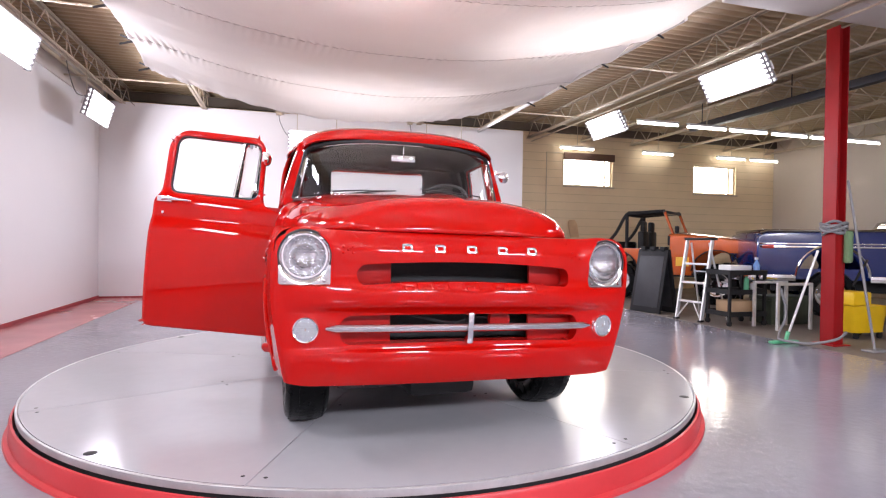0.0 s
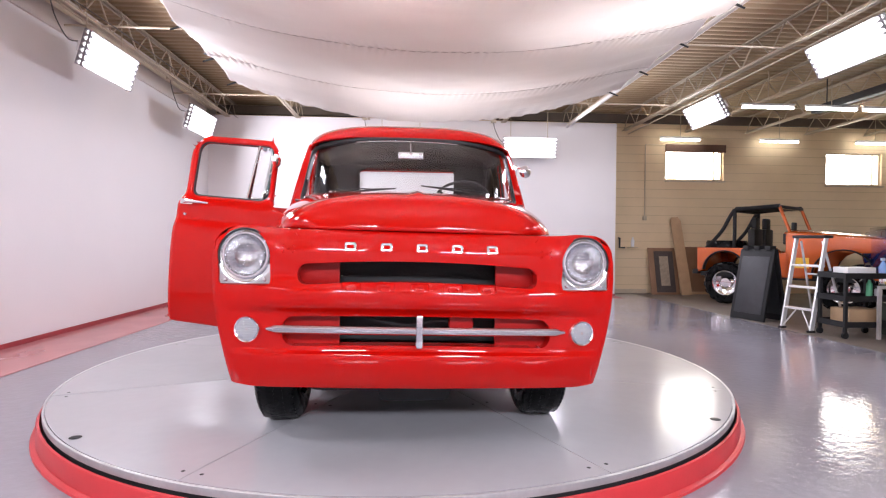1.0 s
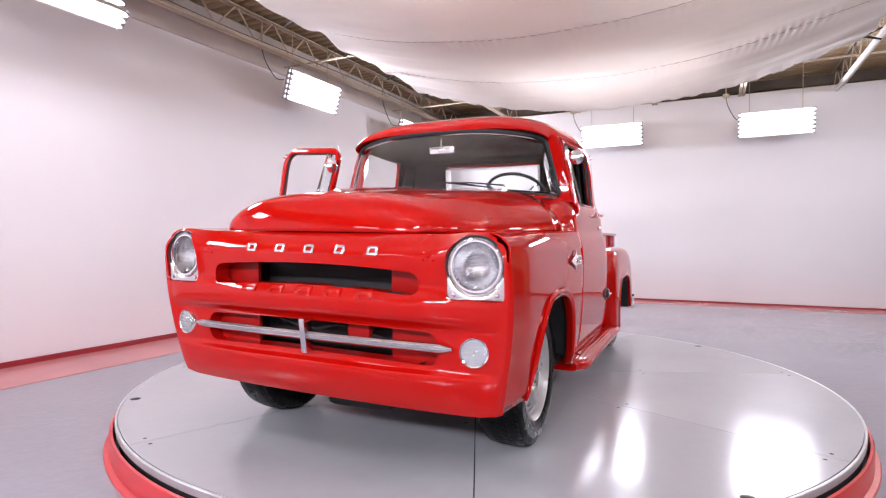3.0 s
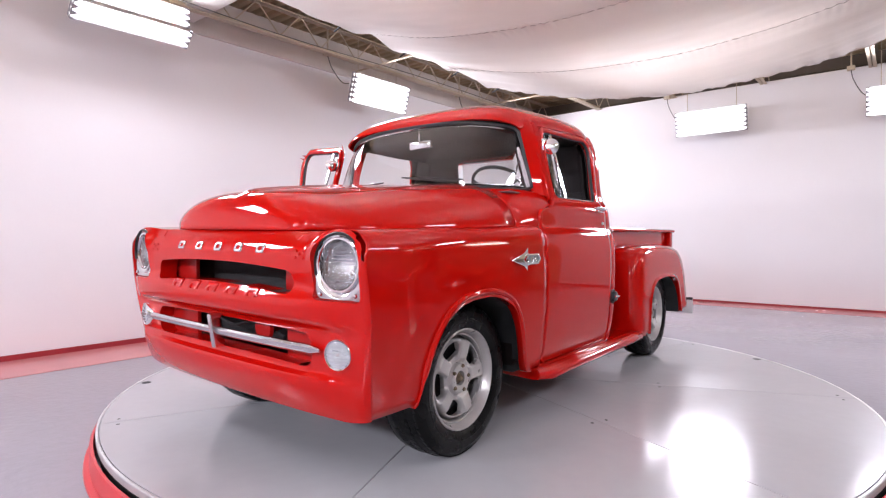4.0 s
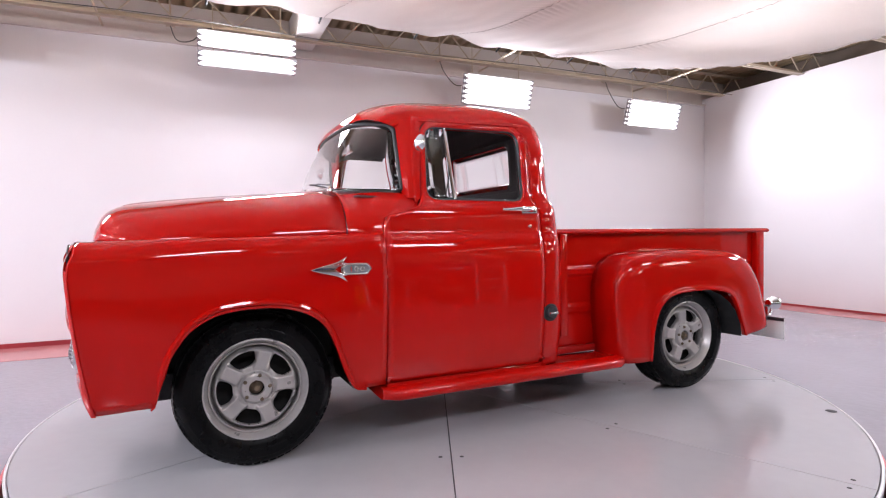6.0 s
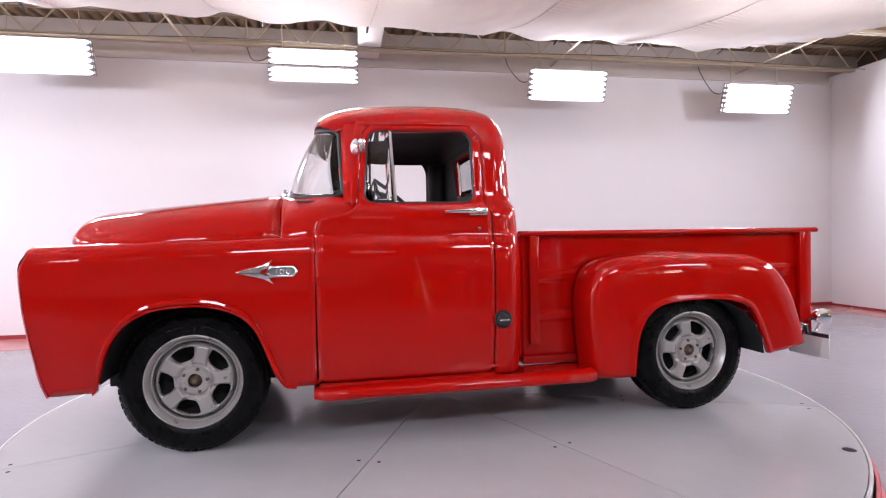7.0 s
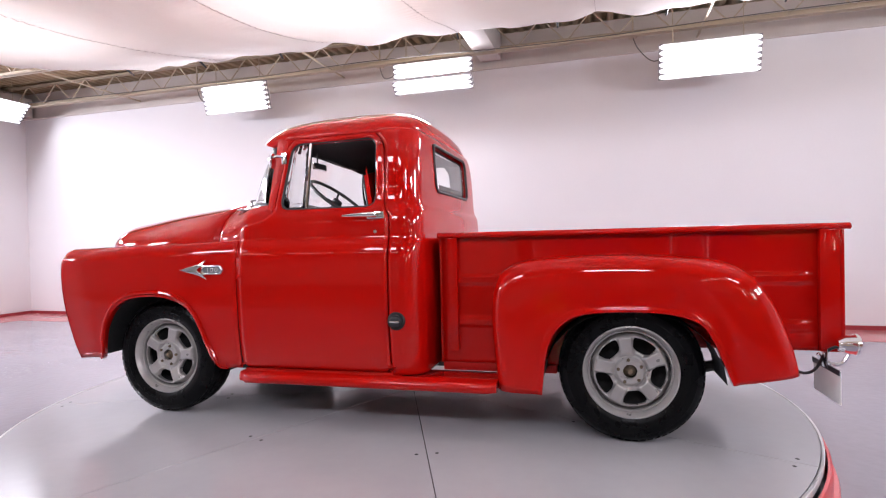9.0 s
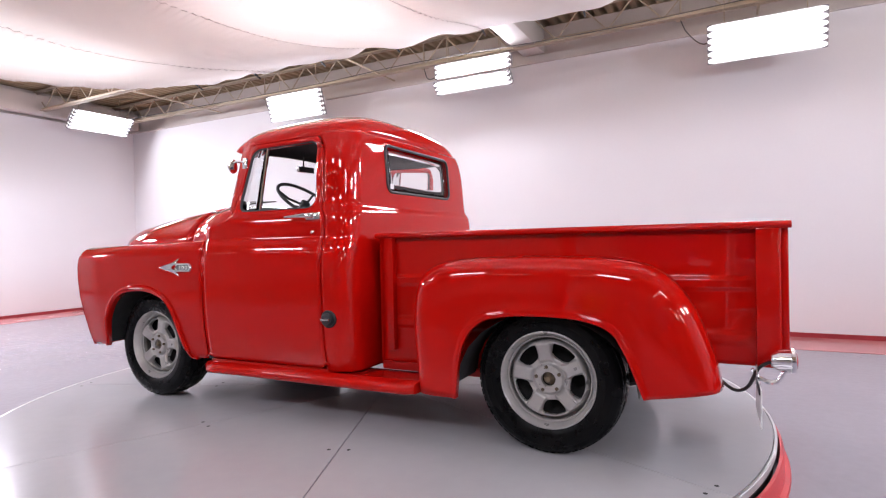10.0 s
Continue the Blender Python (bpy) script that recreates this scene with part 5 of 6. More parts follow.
# wheels
def wheel_meshes():
    R, W = 0.352, 0.108
    prof = [(0.222, -0.085), (0.232, -0.10), (0.26, -0.112), (0.30, -0.112), (0.325, -0.104), (0.340, -0.088), (0.348, -0.07), (R, -0.03), (R, 0.03), (0.348, 0.07), (0.340, 0.088), (0.325, 0.104), (0.312, 0.108), (0.308, 0.111), (0.29, 0.113), (0.26, 0.112), (0.245, 0.106), (0.232, 0.10), (0.222, 0.085)]
    tyre = revolve(bmesh.new(), prof, 72)
    tread = bmesh.new()
    for k in range(60):
        for z0, off in ((-0.085, 0.0), (-0.035, 0.5), (0.012, 0.0), (0.058, 0.5)):
            t = 2 * math.pi * (k + off) / 60
            box(tread, R - 0.012, -0.0145, z0 - 0.002, R + (0.001 if -0.05 < z0 < 0.05 else -0.0075), 0.0145, z0 + 0.032, m=Matrix.Rotation(t, 4, "Z") @ pose(0, 0, 0, 8 if off else -8))
    barrel = revolve(bmesh.new(), [(0.20, -0.08), (0.204, 0.02), (0.197, 0.040), (0.196, 0.058), (0.199, 0.065), (0.2045, 0.066), (0.2065, 0.060), (0.2085, 0.062), (0.211, 0.082), (0.2165, 0.088), (0.220, 0.097), (0.225, 0.1035), (0.2305, 0.102), (0.2325, 0.094), (0.229, 0.086)], 72)

    def face_h(r):
        return lerp1(r, [0.0, 0.036, 0.050, 0.066, 0.071, 0.078, 0.10, 0.13, 0.165, 0.176, 0.182, 0.188, 0.206], [0.063, 0.063, 0.065, 0.063, 0.050, 0.044, 0.050, 0.054, 0.056, 0.054, 0.044, 0.016, 0.008])

    win = sd_poly(rounded([(0.101, -0.026), (0.118, -0.046), (0.158, -0.062), (0.170, -0.030), (0.173, 0.0), (0.170, 0.030), (0.158, 0.062), (0.118, 0.046), (0.101, 0.026)], 0.012, 3))

    def hole(x, y):
        r, t = math.hypot(x, y), math.atan2(y, x) - math.pi / 2
        t = (t + math.pi / 5) % (2 * math.pi / 5) - math.pi / 5
        return win(r * math.cos(t), r * math.sin(t))
    cen = lambda x, y: math.hypot(x, y) - 0.034
    us = np.linspace(-0.206, 0.206, 112)

    def place(x, y):
        r, t = math.hypot(x, y), math.atan2(y, x) - math.pi / 2 - math.pi / 5
        t = (t + math.pi / 5) % (2 * math.pi / 5) - math.pi / 5
        off = abs(r * math.sin(t))
        spoke = (1 - smooth(off, 0.026, 0.040)) * smooth(r, 0.074, 0.092) * (1 - smooth(r, 0.166, 0.182))
        fold = 0.006 * math.exp(-(max(hole(x, y), 0) / 0.006) ** 2)
        return Vector((x, y, face_h(r) + 0.016 * (1 - smooth(r, 0.178, 0.187)) + 0.013 * spoke - fold * (1 - spoke)))
    face = panel(us, us, place, lambda x, y: math.hypot(x, y) - 0.205, [hole, cen], lip=(0, 0, -0.022))
    back = revolve(bmesh.new(), [(0.0, -0.045), (0.15, -0.045), (0.19, -0.03), (0.20, 0.0)], 32)
    cap = revolve(bmesh.new(), [(0.0, 0.088), (0.012, 0.087), (0.016, 0.074), (0.026, 0.064), (0.03, 0.054), (0.034, 0.04), (0.036, 0.0)], 24)
    lug = revolve(bmesh.new(), [(0.0, 0.074), (0.0065, 0.073), (0.009, 0.068), (0.0095, 0.055)], 6)
    return [finish(b, a) for b, a in ((tyre, 30), (tread, 30), (barrel, 40), (face, 40), (back, 40), (cap, 40), (lug, 30))]


WM = wheel_meshes()
ring_mesh = finish(revolve(bmesh.new(), [(0.268, 0.1125), (0.272, 0.1145), (0.276, 0.1125)], 64), 60)


def wheel(s, y, spin, z=0.352):
    w = new("wheel")
    w.parent = truck
    w.matrix_basis = pose(s * 0.712, y, z, 0, 90 * s, 0) @ pose(0, 0, 0, 0, 0, spin)
    w["label"] = "black road tyre on a silver five-window steel wheel"
    ty = part("tyre", WM[0], RUBBER, w, "black tyre")
    part("tread", WM[1], RUBBER, ty)
    part("sidewall_ring", ring_mesh, RUBBER, ty)
    rim = part("rim", WM[2], RIM, w, "silver painted steel rim")
    part("wheel_face", WM[3], RIM, rim)
    part("brake_drum", WM[4], DARK, rim)
    part("hub_cap", WM[5], RIM_DARK, rim, "rusty bare hub")
    for k in range(5):
        l = part("lug_nut", WM[6], RIM_DARK, rim)
        a = math.pi / 2 + math.pi / 5 + 2 * math.pi * k / 5
        l.location = (0.058 * math.cos(a), 0.058 * math.sin(a), 0.016)
    return w


wheel(1, 0, 40)
wheel(1, 2.745, 62)
wheel(-1, 0, 10)
wheel(-1, 2.745, 40)

# side badge, fuel cap
for s in (1, -1):
    e = new("side_badge")
    e.parent = truck
    e.matrix_basis = pose(s * 0.9185, 0.222, 0.888)
    e["label"] = "chrome arrow badge with a ridged capsule"

    def plate(outline, x0, x1, holes=(), k=26):
        us, ws = np.linspace(-0.005, 0.295, k * 4), np.linspace(-0.06, 0.06, k * 2)
        return panel(us, ws, lambda u, w: Vector((s * (x0 + (x1 - x0) * max(0.0, 1 - (abs(w) / 0.055) ** 2)), u, w)), sd_poly(outline), holes)
    up = [(0.0, 0.0), (0.055, 0.016), (0.10, 0.026), (0.128, 0.034), (0.172, 0.058), (0.150, 0.030), (0.172, 0.028), (0.128, 0.013), (0.112, 0.0)]
    arrow = up + [(y, -z) for y, z in up[-2:0:-1]]
    part("arrow", plate(arrow, 0.004, 0.016), CHROME, e, thick=0.006)
    part("red_chevron", plate([(0.118, 0.0), (0.132, 0.014), (0.150, 0.016), (0.136, 0.0), (0.150, -0.016), (0.132, -0.014)], 0.002, 0.010), RED, e, "red enamel chevron", thick=0.006)
    cap_out = [(0.142, 0.0), (0.158, 0.026), (0.268, 0.026), (0.288, 0.0), (0.268, -0.026), (0.158, -0.026)]
    cap_in = sd_poly([(0.151, 0.0), (0.163, 0.018), (0.264, 0.018), (0.278, 0.0), (0.264, -0.018), (0.163, -0.018)])
    part("capsule", plate(cap_out, 0.006, 0.014, [cap_in]), CHROME, e, thick=0.01)
    part("capsule_field", plate(cap_out, 0.002, 0.004), mat("grey_enamel", (0.25, 0.26, 0.28), 0.4, 0.4) if s > 0 else bpy.data.materials["grey_enamel"], e, "grey enamel field", thick=0.002)
    # the number 100 in raised chrome
    part("numeral", boxm(s * 0.004, 0.186, -0.012, s * 0.012, 0.193, 0.012), CHROME, e)
    for c in (0.214, 0.244):
        part("numeral", plate([(c + 0.011 * math.cos(t), 0.013 * math.sin(t)) for t in np.linspace(0, 2 * math.pi, 20, endpoint=False)], 0.004, 0.011, [lambda u, w, c=c: math.hypot((u - c) * 1.25, w) - 0.0075]), CHROME, e, thick=0.004)
fc = new("fuel_cap")
fc.parent = truck
fc.matrix_basis = pose(0.905, 1.556, 0.605, 0, 90, 0)
fc["label"] = "black fuel filler with a chrome-rimmed cap"
part("grommet", revolve(bmesh.new(), [(0.0, 0.012), (0.044, 0.012), (0.05, 0.006), (0.05, -0.02)], 24), SEAL, fc)
part("cap", revolve(bmesh.new(), [(0.0, 0.034), (0.028, 0.032), (0.034, 0.026), (0.034, 0.012)], 20), DARK_STEEL, fc)
part("cap_grip", boxm(-0.006, -0.028, 0.03, 0.006, 0.028, 0.044, bevel=0.004), CHROME, fc)

# tail light and plate
for s in (1, -1):
    tl = new("tail_light")
    tl.parent = truck
    tl.matrix_basis = pose(s * 0.755, 3.71, 0.505, 0, 0, 0)
    tl["label"] = "round chrome tail light on a bracket"
    part("shell", revolve(bmesh.new(), [(0.0, -0.055), (0.025, -0.05), (0.042, -0.025), (0.046, 0.015), (0.05, 0.02), (0.05, 0.032), (0.044, 0.036)], 24, pose(0, 0, 0, -90)), CHROME, tl)
    part("lens", revolve(bmesh.new(), [(0.046, 0.03), (0.03, 0.042), (0.0, 0.046)], 20, pose(0, 0, 0, -90)), mat("red_lens", (0.4, 0.01, 0.01), 0.15, coat=0.6), tl, "red glass lens")
    part("bracket", sweep(bmesh.new(), curve([(0, 0.0, -0.04), (s * -0.005, -0.03, -0.09), (s * -0.02, -0.08, -0.09), (s * -0.03, -0.12, -0.05)], 10), 0.010, 6), ALU, tl)
lp = new("licence_plate")
lp.parent = truck
lp.matrix_basis = pose(0.76, 3.615, 0.338)
lp["label"] = "pale licence plate with unreadable marks"
part("plate", boxm(-0.15, -0.002, -0.075, 0.15, 0.002, 0.075, bevel=0.001), PLATE, lp)
for k in range(6):
    part("plate_bar", boxm(-0.12 + k * 0.04, 0.0022, -0.03, -0.095 + k * 0.04, 0.0035, 0.03), PLATE_MARK, lp)
part("plate_bracket", boxm(-0.15, -0.008, 0.055, 0.15, -0.003, 0.08, bevel=0.002), DARK_STEEL, lp)
part("plate_hanger", boxm(-0.03, -0.009, 0.06, 0.03, -0.004, 0.15, bevel=0.002), ALU, lp, "bright metal hanger")
tp("lamp_cable", sweep(bmesh.new(), curve([(0.67, 3.40, 0.47), (0.69, 3.47, 0.40), (0.71, 3.53, 0.36), (0.73, 3.58, 0.385), (0.745, 3.62, 0.47), (0.75, 3.68, 0.505)], 20), 0.0075, 6), SEAL, label="black looped lamp cable")


# ---- the workshop side ----
CONCRETE = mat("bare_concrete", (0.18, 0.15, 0.125), 0.55, var=0.16, scale=1.5, bump=0.08, rough_var=0.1)
ORANGE = mat("orange_metallic_paint", (0.55, 0.10, 0.010), 0.25, 0.25, var=0.05, coat=1.0)
BLUE = mat("dark_blue_paint", (0.008, 0.022, 0.14), 0.15, var=0.05, coat=1.0)
BLACK_RUB = mat("black_trim", (0.012, 0.012, 0.013), 0.6, var=0.2, spec=0.3)
YELLOW = mat("yellow_plastic", (0.78, 0.50, 0.01), 0.4, var=0.08)
GREEN = mat("green_plastic", (0.10, 0.42, 0.22), 0.45, var=0.08)
WOOD = mat("raw_board", (0.46, 0.30, 0.17), 0.6, var=0.18, scale=5, bump=0.1)
BROWN = mat("brown_board", (0.24, 0.13, 0.07), 0.6, var=0.15, scale=3)
RUG = mat("dark_rug", (0.07, 0.055, 0.05), 0.9, var=0.3, scale=20, bump=0.3)
RUG_PALE = mat("pale_rug", (0.34, 0.28, 0.21), 0.9, var=0.3, scale=25, bump=0.3)
CARD = mat("cardboard", (0.42, 0.28, 0.16), 0.8, var=0.1)
OLIVE = mat("olive_box_paint", (0.04, 0.05, 0.03), 0.55, var=0.2)
GREY_PL = mat("grey_cord", (0.22, 0.22, 0.23), 0.6, var=0.1)
COLRED = mat("red_column_paint", (0.30, 0.008, 0.010), 0.35, var=0.10, scale=3, bump=0.05, spec=0.3)
LADDER = mat("pale_aluminium", (0.72, 0.72, 0.72), 0.35, 0.5, var=0.08)

structure("floor_concrete", boxm(6.05, SY, 0.0, EX, BY, 0.003), CONCRETE, "worn bare concrete floor of the workshop side")
structure("baseboard", boxm(5.6, BY - 0.06, 0.003, 6.4, BY, 0.10, bevel=0.01), STEEL, "pipe casing along the wall's foot")


def prism(bm, poly, y0, y1, bevel=0.0):
    """An outline in (x, z) carried from y0 to y1."""
    a = [bm.verts.new((x, y0, z)) for x, z in poly]
    b = [bm.verts.new((x, y1, z)) for x, z in poly]
    bm.faces.new(a[::-1])
    bm.faces.new(b)
    es = []
    for i in range(len(a)):
        j = (i + 1) % len(a)
        f = bm.faces.new((a[i], a[j], b[j], b[i]))
    if bevel:
        es = [e for e in bm.edges if (e.verts[0] in a and e.verts[1] in a) or (e.verts[0] in b and e.verts[1] in b)]
        bmesh.ops.bevel(bm, geom=es, offset=bevel, segments=3, affect="EDGES", profile=0.6)
    return bm


def arc(cx, cz, r, a0, a1, n=10):
    return [(cx + r * math.cos(radians(a0 + (a1 - a0) * k / n)), cz + r * math.sin(radians(a0 + (a1 - a0) * k / n))) for k in range(n + 1)]


# block joints of the beige wall
bm = bmesh.new()
for k in range(1, 20):
    z = 0.2 * k
    for x0, x1 in ((5.6, 6.84), (6.84, 8.22), (8.22, 10.72), (10.72, 12.1), (12.1, EX)):
        if (x0 == 6.84 and 2.6 < z < 3.4) or (x0 == 10.72 and 2.5 < z < 3.36):
            continue
        box(bm, x0, BY - 0.003, z - 0.006, x1, BY, z + 0.006)
structure("trim", bm, mat("block_joint", (0.58, 0.46, 0.295), 0.8, var=0.15, scale=2), "raked mortar joints of the block wall")
structure("conduit", sweep(bmesh.new(), [(6.35, BY - 0.02, 1.75), (6.35, BY - 0.02, 3.42), (6.9, BY - 0.02, 3.42)], 0.012, 6), STEEL, "thin conduit on the block wall")
tagged(part("junction_box", boxm(6.31, BY - 0.05, 1.68, 6.39, BY, 1.78, bevel=0.006), STEEL), "small painted junction box on the block wall", "junction box")
sp = thing("wall_tap", "small hose tap with a bottle on the block wall", "tap", at=pose(5.75, BY - 0.02, 1.05))
part("pipe", sweep(bmesh.new(), [(0, 0, 0.22), (0, -0.06, 0.22), (0.0, -0.06, 0.0), (0.12, -0.07, 0.0)], 0.02, 8), DARK_STEEL, sp)
part("bottle", revolve(bmesh.new(), [(0, -0.08), (0.035, -0.08), (0.04, 0.06), (0.018, 0.10), (0.018, 0.14), (0, 0.14)], 14, pose(0.3, -0.07, 0.1)), FIXTURE, sp)
part("bottle_shelf", boxm(0.2, -0.12, 0.0, 0.4, 0.019, 0.018), STEEL, sp)

# red column
col = thing("steel_column", "red painted steel column with a cable bundle tied to it", "column", at=pose(6.42, 4.9, 0))
bm = boxm(-0.062, -0.01, 0.0, 0.062, 0.01, 3.76)
box(bm, -0.075, -0.085, 0.0, -0.062, 0.085, 3.76)
box(bm, 0.062, -0.085, 0.0, 0.075, 0.085, 3.76)
part("shaft", bm, COLRED, col)
part("cover_plate", boxm(-0.061, -0.083, 0.0, 0.061, -0.07, 1.35, bevel=0.003), COLRED, col)
part("base_plate", boxm(-0.13, -0.14, 0.0035, 0.13, 0.14, 0.02, bevel=0.003), COLRED, col)
bm = bmesh.new()
for k in range(7):
    r = 0.086 + 0.010 * (k % 3)
    sweep(bm, [(r * 1.25 * math.cos(t) , r * 1.25 * math.sin(t), 1.34 + 0.017 * k + 0.03 * math.sin(2 * t + 2.1 * k)) for t in np.linspace(0, 2 * math.pi, 20, endpoint=False)], 0.016, 6, closed=True)
part("cable_coil", bm, GREY_PL, col, "grey coiled cable")
part("glove", boxm(0.02, -0.17, 0.98, 0.11, -0.10, 1.36, bevel=0.03), mat("green_cloth", (0.16, 0.26, 0.13), 0.8), col, "hanging green cloth")
part("hose", sweep(bmesh.new(), curve([(-0.02, -0.2, 0.18), (-0.18, -0.2, 0.10), (-0.45, -0.1, 0.05), (-0.62, 0.1, 0.06), (-0.3, 0.45, 0.06), (-0.08, 0.55, 0.3), (-0.12, 0.6, 0.62)], 30), 0.015, 7), GREY_PL, col)

# poles leaning on it
pb = thing("push_broom", "green floor squeegee with a pale pole leaning on the column", "broom")
part("pole", sweep(bmesh.new(), [(5.98, 5.1, 0.08), (6.34, 5.03, 1.12)], 0.014, 8), LADDER, pb)
part("brush_head", boxm(5.72, 5.06, 0.004, 6.12, 5.13, 0.035, bevel=0.01), GREEN, pb)
part("socket", sweep(bmesh.new(), [(5.95, 5.1, 0.02), (5.99, 5.1, 0.14)], 0.022, 8), GREEN, pb)
mo = thing("mop", "long pale mop pole leaning beside the column", "mop")
part("pole", sweep(bmesh.new(), [(6.50, 4.45, 0.03), (6.50, 4.80, 1.95)], 0.014, 8), GREY_PL, mo)
part("head", boxm(6.36, 4.36, 0.004, 6.64, 4.5, 0.03, bevel=0.01), GREY_PL, mo)

# yellow mop bucket
mb = thing("mop_bucket", "yellow mop bucket with a wringer, on castors", "mop bucket", at=pose(7.3, 5.25, 0.003))
bm = bmesh.new()
rows = []
for z, k in ((0.08, 0.82), (0.10, 0.86), (0.40, 1.0), (0.42, 1.04), (0.41, 0.98), (0.12, 0.82)):
    rows.append([(0.30 * k * x, 0.19 * k * y, z) for x, y in rounded([(-1, -1), (1, -1), (1, 1), (-1, 1)], 0.4, 4)])
grid(bm, rows, close_u=True)
part("tub", bm, YELLOW, mb)
part("tub_floor", boxm(-0.24, -0.15, 0.085, 0.24, 0.15, 0.10), YELLOW, mb)
part("wringer", boxm(-0.28, -0.16, 0.42, 0.02, 0.16, 0.60, bevel=0.03), YELLOW, mb)
part("handle", sweep(bmesh.new(), [(-0.1, 0.0, 0.66), (0.02, 0, 0.85), (0.14, 0, 1.0)], 0.014, 8), BLACK_RUB, mb)
cm = finish(revolve(bmesh.new(), [(0.0, -0.015), (0.04, -0.015), (0.04, 0.015), (0.0, 0.015)], 14), 40)
for x, y in ((-0.2, -0.13), (0.2, -0.13), (-0.2, 0.13), (0.2, 0.13)):
    c = part("castor", cm, BLACK_RUB, mb)
    c.matrix_basis = pose(x, y, 0.041, 90)

# creeper stool beside the bucket
cs = thing("work_stool", "low black work stool on a steel frame", "stool", at=pose(7.75, 4.85, 0.003))
part("seat", boxm(-0.25, -0.2, 0.36, 0.25, 0.2, 0.42, bevel=0.025), BLACK_RUB, cs)
for x, y in ((-0.2, -0.15), (0.2, -0.15), (-0.2, 0.15), (0.2, 0.15)):
    part("leg", sweep(bmesh.new(), [(x, y, 0.37), (x * 1.2, y * 1.2, 0.0)], 0.013, 6), GREY_PL, cs)
part("stretcher", sweep(bmesh.new(), [(-0.21, -0.16, 0.18), (0.21, -0.16, 0.18)], 0.01, 6), GREY_PL, cs)

# steel stand, box and cart
fs = thing("steel_stand", "pale square-tube steel stand", "stand", at=pose(6.98, 6.05, 0.003))
for x in (-0.29, 0.29):
    for y in (-0.15, 0.25):
        part("leg", boxm(x - 0.018, y - 0.018, 0, x + 0.018, y + 0.018, 0.62), LADDER, fs)
part("top_bar", boxm(-0.308, -0.168, 0.62, 0.308, -0.132, 0.656, bevel=0.003), LADDER, fs)
part("top_bar", boxm(-0.308, 0.232, 0.62, 0.308, 0.268, 0.656, bevel=0.003), LADDER, fs)
ob = thing("tool_chest", "olive green steel chest with a lid", "chest", at=pose(7.42, 6.55, 0.003))
part("body", boxm(-0.36, -0.2, 0.0, 0.36, 0.2, 0.36, bevel=0.01), OLIVE, ob)
part("lid", boxm(-0.37, -0.21, 0.361, 0.37, 0.21, 0.42, bevel=0.012), OLIVE, ob)
part("strap", boxm(-0.12, -0.215, 0.1, -0.08, -0.2, 0.42), CARD, ob)
ct = thing("service_cart", "black plastic service cart with two shelves", "cart", at=pose(6.60, 6.55, 0.003))
for z in (0.14, 0.46, 0.74):
    bm = boxm(-0.32, -0.22, z, 0.32, 0.22, z + 0.02, bevel=0.004)
    for s in (-1, 1):
        box(bm, -0.32, s * 0.22, z, 0.32, s * 0.235, z + 0.07)
        box(bm, s * 0.32, -0.235, z, s * 0.335, 0.235, z + 0.07)
    part("shelf", bm, BLACK_RUB, ct)
for x in (-0.31, 0.31):
    for y in (-0.21, 0.21):
        part("post", boxm(x - 0.018, y - 0.018, 0.08, x + 0.018, y + 0.018, 0.74), BLACK_RUB, ct)
        c = part("castor", cm, BLACK_RUB, ct)
        c.matrix_basis = pose(x, y, 0.041, 90)
tagged(part("carton", boxm(6.36, 6.40, 0.764, 6.73, 6.64, 0.88, bevel=0.005), FIXTURE), "white paper carton on the cart", "box")
tagged(part("cardboard_box", boxm(6.38, 6.38, 0.164, 6.78, 6.70, 0.36, bevel=0.006), CARD), "open brown cardboard box on the cart", "box")
sb = thing("spray_bottle", "clear spray bottle with blue liquid on the cart", "bottle", at=pose(6.84, 6.42, 0.764))
part("bottle", revolve(bmesh.new(), [(0, 0), (0.045, 0), (0.048, 0.12), (0.02, 0.18), (0.014, 0.20), (0, 0.2)], 16), mat("blue_liquid", (0.2, 0.36, 0.7), 0.1, var=0.05), sb)
part("trigger", boxm(-0.03, -0.012, 0.20, 0.02, 0.012, 0.235, bevel=0.006), FIXTURE, sb)
tagged(part("spray_can", revolve(bmesh.new(), [(0, 0), (0.034, 0), (0.034, 0.19), (0.02, 0.21), (0.014, 0.24), (0, 0.24)], 16, pose(6.68, 6.44, 0.484)), GREEN), "green spray can on the cart", "can")
tagged(part("white_jar", revolve(bmesh.new(), [(0, 0), (0.04, 0), (0.04, 0.12), (0.03, 0.13), (0, 0.13)], 16, pose(6.80, 6.44, 0.484)), FIXTURE), "small white jar on the cart", "jar")

# step ladder
ld = thing("step_ladder", "open aluminium step ladder", "ladder", at=pose(6.12, 7.0, 0.003, 0, 0, 12))
H = 1.24
for s in (-1, 1):
    part("rail", prism(bmesh.new(), [(0.0, 0), (0.065, 0), (0.285, H), (0.23, H)], s * 0.22 * 1 - 0.012, s * 0.22 + 0.012), LADDER, ld)
    part("rear_leg", sweep(bmesh.new(), [(0.27, s * 0.16, H - 0.04), (0.62, s * 0.24, 0.0)], 0.016, 6), LADDER, ld)
    part("foot", boxm(-0.02, s * 0.22 - 0.025, 0.0, 0.08, s * 0.22 + 0.025, 0.03, bevel=0.006), BLACK_RUB, ld)
    part("knee_brace", sweep(bmesh.new(), [(0.03, s * 0.2, 0.05), (0.075, s * 0.05, 0.27)], 0.010, 6), LADDER, ld)
for z in (0.29, 0.58, 0.87):
    x = 0.01 + z * 0.19
    part("step", boxm(x, -0.21, z - 0.015, x + 0.085, 0.21, z + 0.015, bevel=0.004), LADDER, ld)
